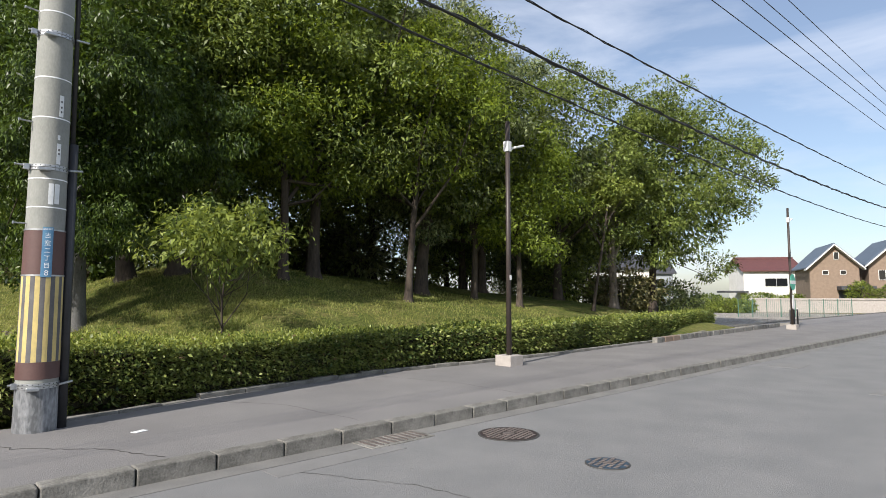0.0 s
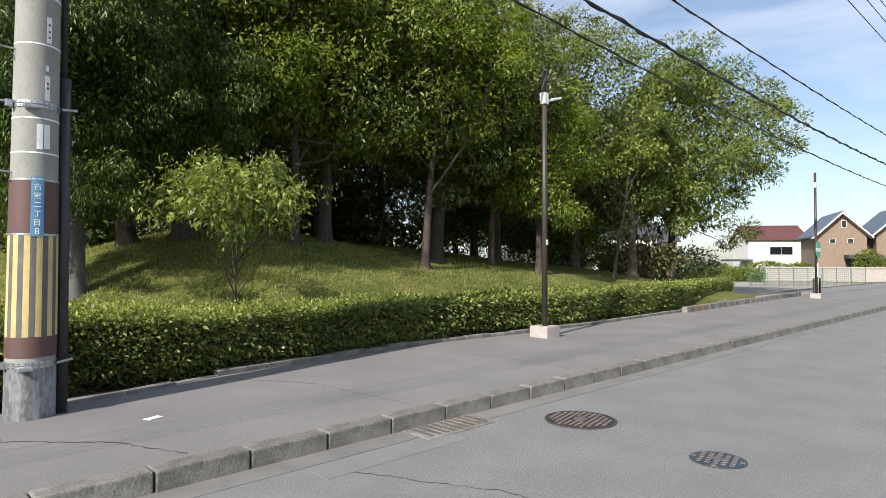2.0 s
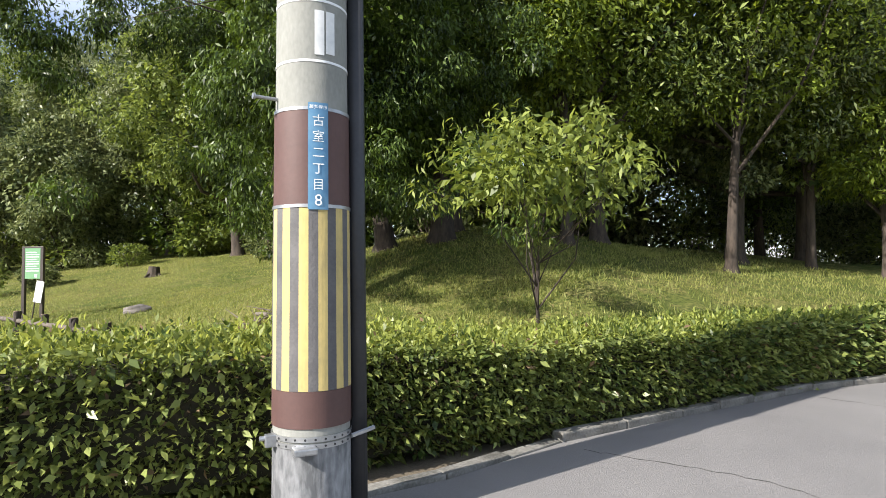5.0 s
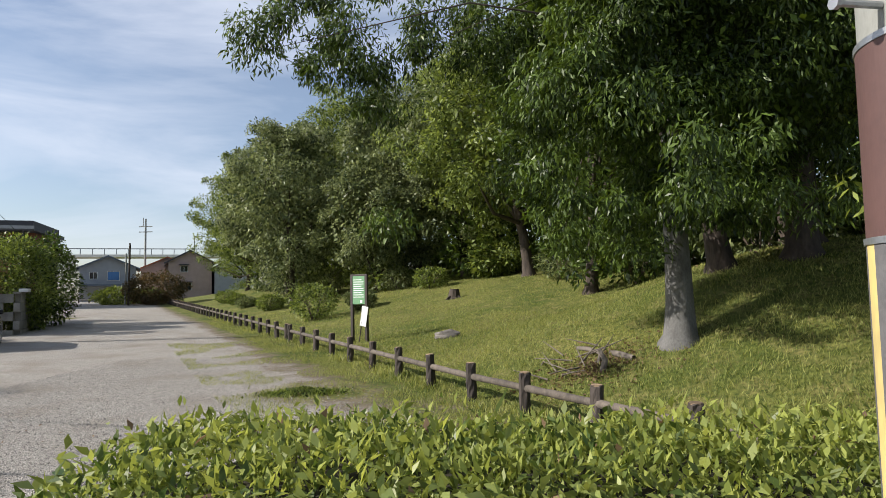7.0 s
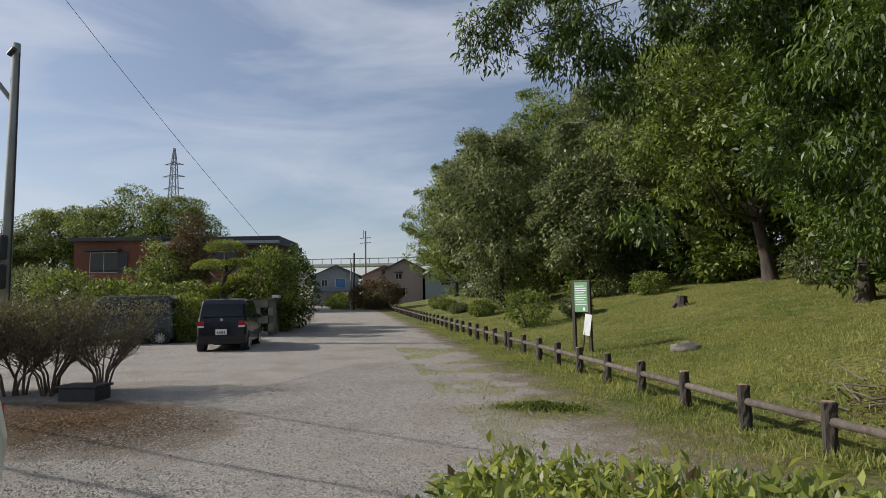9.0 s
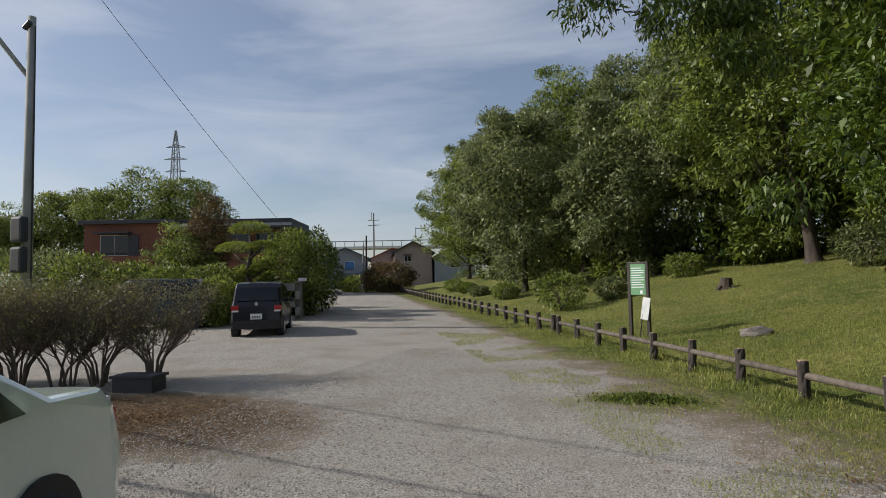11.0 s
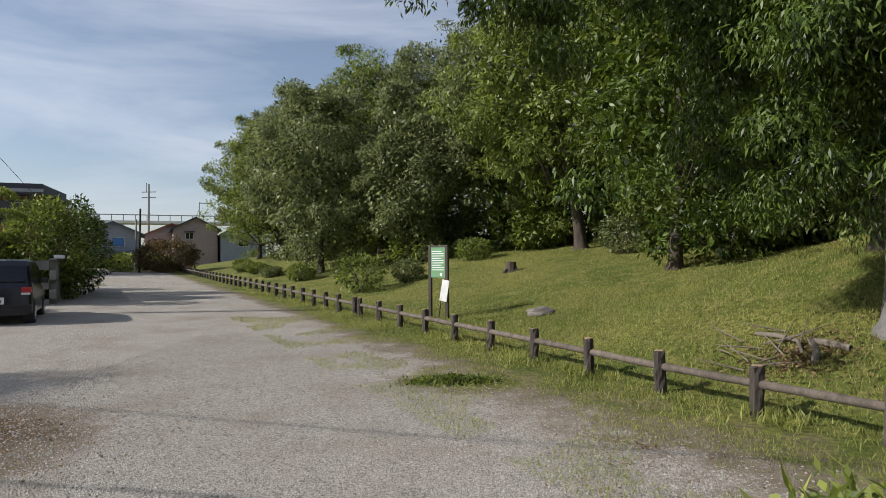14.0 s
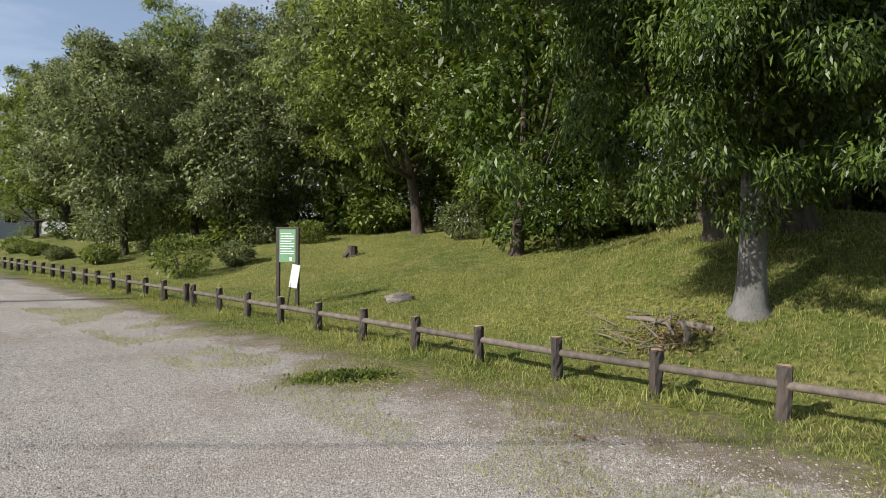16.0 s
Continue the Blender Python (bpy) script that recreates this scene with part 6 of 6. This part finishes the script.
def weed_mat():
    rng = np.random.default_rng(31)
    n = 5200
    a, r = rng.uniform(0, 6.28, n), np.abs(rng.normal(0, 0.5, n))
    x = -2.62 + np.cos(a) * r * 0.62
    y = 15.45 + np.sin(a) * r * 0.27 + 0.12 * (x + 2.62)
    z = np.array([ground_z(p, q) for p, q in zip(x, y)]) + 0.07 * np.maximum(0, 1 - r) * rng.random(n)
    out = rng.normal(0, 0.7, (n, 3))
    out[:, 2] = 0.7
    tagged(quads("weed_patch", leaf_quads(np.stack([x, y, z], 1), out, 0.06, 0.4, rng, 0, 0.4), M_LEAFM), "low dark green clover-like weed patch on the gravel", "weeds", kind="stuff")


weed_mat()


def pebbles(n, x0, x1, y0, y1, size, seed, material, label):
    """Loose stones of the gravel, each a rough little solid."""
    rng = np.random.default_rng(seed)
    base = np.array([(1, 0, 0), (0, 1, 0), (-1, 0, 0), (0, -1, 0), (0, 0, 0.7), (0, 0, -0.5)])
    tri = [(0, 1, 4), (1, 2, 4), (2, 3, 4), (3, 0, 4), (1, 0, 5), (2, 1, 5), (3, 2, 5), (0, 3, 5)]
    vs, fs = [], []
    k = 0
    while k < n:
        x, y = rng.uniform(x0, x1), y0 + (y1 - y0) * rng.random() ** 1.5
        u = 0.866 * x + 0.5 * (y - 14.77)
        if u > -0.8 - 2.4 * rng.random():
            continue
        s = size * rng.uniform(0.4, 1.5) * rng.uniform(0.6, 1.2)
        th = rng.uniform(0, 6.28)
        c, s_ = math.cos(th), math.sin(th)
        z = ground_z(x, y)
        p = base * rng.uniform(0.7, 1.2, (6, 1)) * s
        o = len(vs)
        vs += [(x + c * q[0] - s_ * q[1], y + s_ * q[0] + c * q[1], z + q[2]) for q in p]
        fs += [tuple(o + i for i in f) for f in tri]
        k += 1
    tagged(raw("gravel_stones", vs, fs, material), label, "gravel", kind="stuff")


M_PEB = mat("pebble", (0.34, 0.315, 0.28), (0.2, 0.185, 0.163), 6.0, 0.95, 0.2, 60.0, island=0.42)
pebbles(70000, -8, 1.5, 9.4, 20, 0.0115, 41, M_PEB, "loose pale gravel stones on the lot")
pebbles(500, -9, 0.5, 9.5, 24, 0.02, 42, M_PEB, "larger scattered stones on the lot")


def litter(n, cx, cy, rx, ry, seed, size, label, zoff=0.01):
    rng = np.random.default_rng(seed)
    a, r = rng.uniform(0, 6.28, n), np.abs(rng.normal(0, 0.6, n))
    x, y = cx + np.cos(a) * r * rx, cy + np.sin(a) * r * ry
    z = np.array([ground_z(p, q) for p, q in zip(x, y)]) + zoff
    out = rng.normal(0, 1, (n, 3))
    out[:, 2] *= 0.25
    tagged(quads("dry_leaves", leaf_quads(np.stack([x, y, z], 1), out, size, 0.5, rng, 0, 0.2), M_DRY), label, "leaf litter", kind="stuff")


litter(5000, -8.6, 12.7, 2.2, 1.1, 51, 0.038, "brown fallen leaves and bark on the soil strip")
litter(1500, 1.8, 14.9, 1.0, 0.8, 52, 0.07, "dry leaves and twigs among the fallen branches")
litter(420, -0.9, 12.6, 1.6, 2.2, 53, 0.035, "scattered dry leaves on the gravel edge")
litter(2500, 9.0, 21.0, 4.0, 2.0, 54, 0.1, "brown fallen leaves on the mound top")


def rock(x, y, r, h, seed, label, material):
    b = bmesh.new()
    bmesh.ops.create_icosphere(b, subdivisions=3, radius=1)
    for v in b.verts:
        k = 1 + 0.3 * noise.noise(v.co * 1.6 + Vector((seed, 0, 0))) + 0.1 * noise.noise(v.co * 4.5)
        v.co = Vector((v.co.x * r * k, v.co.y * r * 0.7 * k, v.co.z * h * k))
    o = part("rock", b, material)
    o.location = (x, y, ground_z(x, y) + h * 0.25)
    return tagged(o, label, "rock")


M_ROCK = mat("grey_rock", (0.2, 0.18, 0.16), (0.1, 0.09, 0.08), 5.0, 0.95, 0.8, 25.0)
rock(-0.48, 21.6, 0.38, 0.15, 3, "flat grey rock in the grass", M_ROCK)


def stump(x, y):
    t = empty("tree_stump", x, y, ground_z(x, y) - 0.05, 20, "weathered grey-brown tree stump on the slope", "stump")
    vs, fs = [], []
    tube(vs, fs, [(0, 0, 0), (0, 0, 0.1), (0.02, 0, 0.28), (0.03, 0, 0.42)], [0.36, 0.25, 0.21, 0.19], 10)
    raw("stump_wood", vs, fs, M_BARK, t)
    for k in range(4):
        a = k * 1.6 + 0.4
        vs, fs = [], []
        tube(vs, fs, [(0.1 * math.cos(a), 0.1 * math.sin(a), 0.16), (0.3 * math.cos(a), 0.3 * math.sin(a), 0.09), (0.42 * math.cos(a), 0.42 * math.sin(a), 0.02)], [0.07, 0.05, 0.02], 6)
        raw("root", vs, fs, M_BARK, t)


stump(-0.35, 30.1)


def fallen(pts, radii, label):
    pts = [(p[0] - 0.1, p[1] + 0.55, p[2] - 0.03) for p in pts]
    x, y = pts[0][0], pts[0][1]
    t = empty("fallen_branch", x, y, ground_z(x, y), 0, label, "branch", group="fallen branches by the fence")
    vs, fs = [], []
    base = ground_z(x, y)
    tube(vs, fs, [(p[0] - x, p[1] - y, ground_z(p[0], p[1]) - base + p[2]) for p in pts], radii, 8)
    raw("wood", vs, fs, M_BARK2, t, smooth=True)


fallen([(1.95, 14.35, 0.05), (2.05, 14.62, 0.1), (1.95, 14.95, 0.1), (1.85, 15.3, 0.05)], [0.022, 0.03, 0.038, 0.034], "thick grey fallen branch on the slope")
fallen([(2.4, 14.1, 0.06), (2.28, 14.35, 0.08), (2.2, 14.6, 0.06)], [0.045, 0.05, 0.04], "short thick log on the slope")
fallen([(1.95, 14.1, 0.0), (2.0, 14.13, 0.16), (1.93, 14.16, 0.32)], [0.05, 0.042, 0.03], "upright broken stub beside the fence")
rng_f = np.random.default_rng(8)
for k in range(14):
    x, y = rng_f.uniform(1.2, 2.4), rng_f.uniform(14.2, 15.2)
    a = rng_f.uniform(0, 6.28)
    fallen([(x, y, 0.05), (x + 0.3 * math.cos(a), y + 0.3 * math.sin(a), 0.14), (x + 0.6 * math.cos(a), y + 0.6 * math.sin(a), 0.22)], [0.014, 0.01, 0.004], "thin dry twig among the fallen branches")
o = part("paper_scrap", boxed(-0.07, -0.04, 0, 0.07, 0.04, 0.004), M_WHITE)
o.matrix_world = pose(1.75, 6.55, 0.13, 0, 0, 20)
tagged(o, "flat white scrap of paper on the pavement", "litter")


# hairline cracks and patches in the asphalt
M_CRACK = mat("crack_dirt", (0.05, 0.048, 0.044), (0.035, 0.034, 0.03), 9.0, 1.0)
M_PATCH = mat("asphalt_patch", (0.2, 0.197, 0.19), (0.165, 0.162, 0.157), 3.0, 0.92, 0.4, 160.0)


def crack(pts, z, seed, w=0.006):
    rng = np.random.default_rng(seed)
    line = []
    for (x0, y0), (x1, y1) in zip(pts[:-1], pts[1:]):
        n = max(3, int(math.hypot(x1 - x0, y1 - y0) / 0.06))
        for k in range(n):
            f = k / n
            line.append((x0 + (x1 - x0) * f + rng.normal(0, 0.012), y0 + (y1 - y0) * f + rng.normal(0, 0.012)))
    vs, fs = [], []
    for k, (x, y) in enumerate(line):
        h = w * rng.uniform(0.4, 1.3)
        vs += [(x - h, y - h, z), (x + h, y + h, z)]
        if k:
            fs.append((2 * k - 2, 2 * k - 1, 2 * k + 1, 2 * k))
    tagged(raw("crack", vs, fs, M_CRACK), "thin dark crack in the asphalt", "crack", kind="structure")


crack([(0.4, 7.3), (0.7, 6.6), (1.3, 6.0), (1.6, 5.3)], 0.1305, 1)
crack([(-1.6, 6.9), (-0.6, 7.0), (0.8, 7.15)], 0.1305, 2)
crack([(3.0, 7.9), (3.6, 6.9), (3.7, 5.4)], 0.1305, 3, 0.004)
crack([(6.2, 8.3), (6.6, 6.8), (6.5, 5.4)], 0.1305, 4, 0.004)
crack([(10.2, 8.2), (10.5, 6.8), (10.3, 5.4)], 0.1305, 5, 0.004)
crack([(2.4, 4.6), (2.9, 3.6), (3.1, 2.2)], 0.003, 7, 0.004)
for x0, y0, x1, y1 in ((2.2, 4.55, 3.6, 4.84), (11.0, 0.5, 16.5, 2.1), (14.0, 3.9, 14.9, 4.5)):
    o = part("asphalt_patch", boxed(x0, y0, -0.02, x1, y1, 0.004), M_PATCH)
    tagged(o, "paler repaired patch in the asphalt road", "road patch", kind="structure")
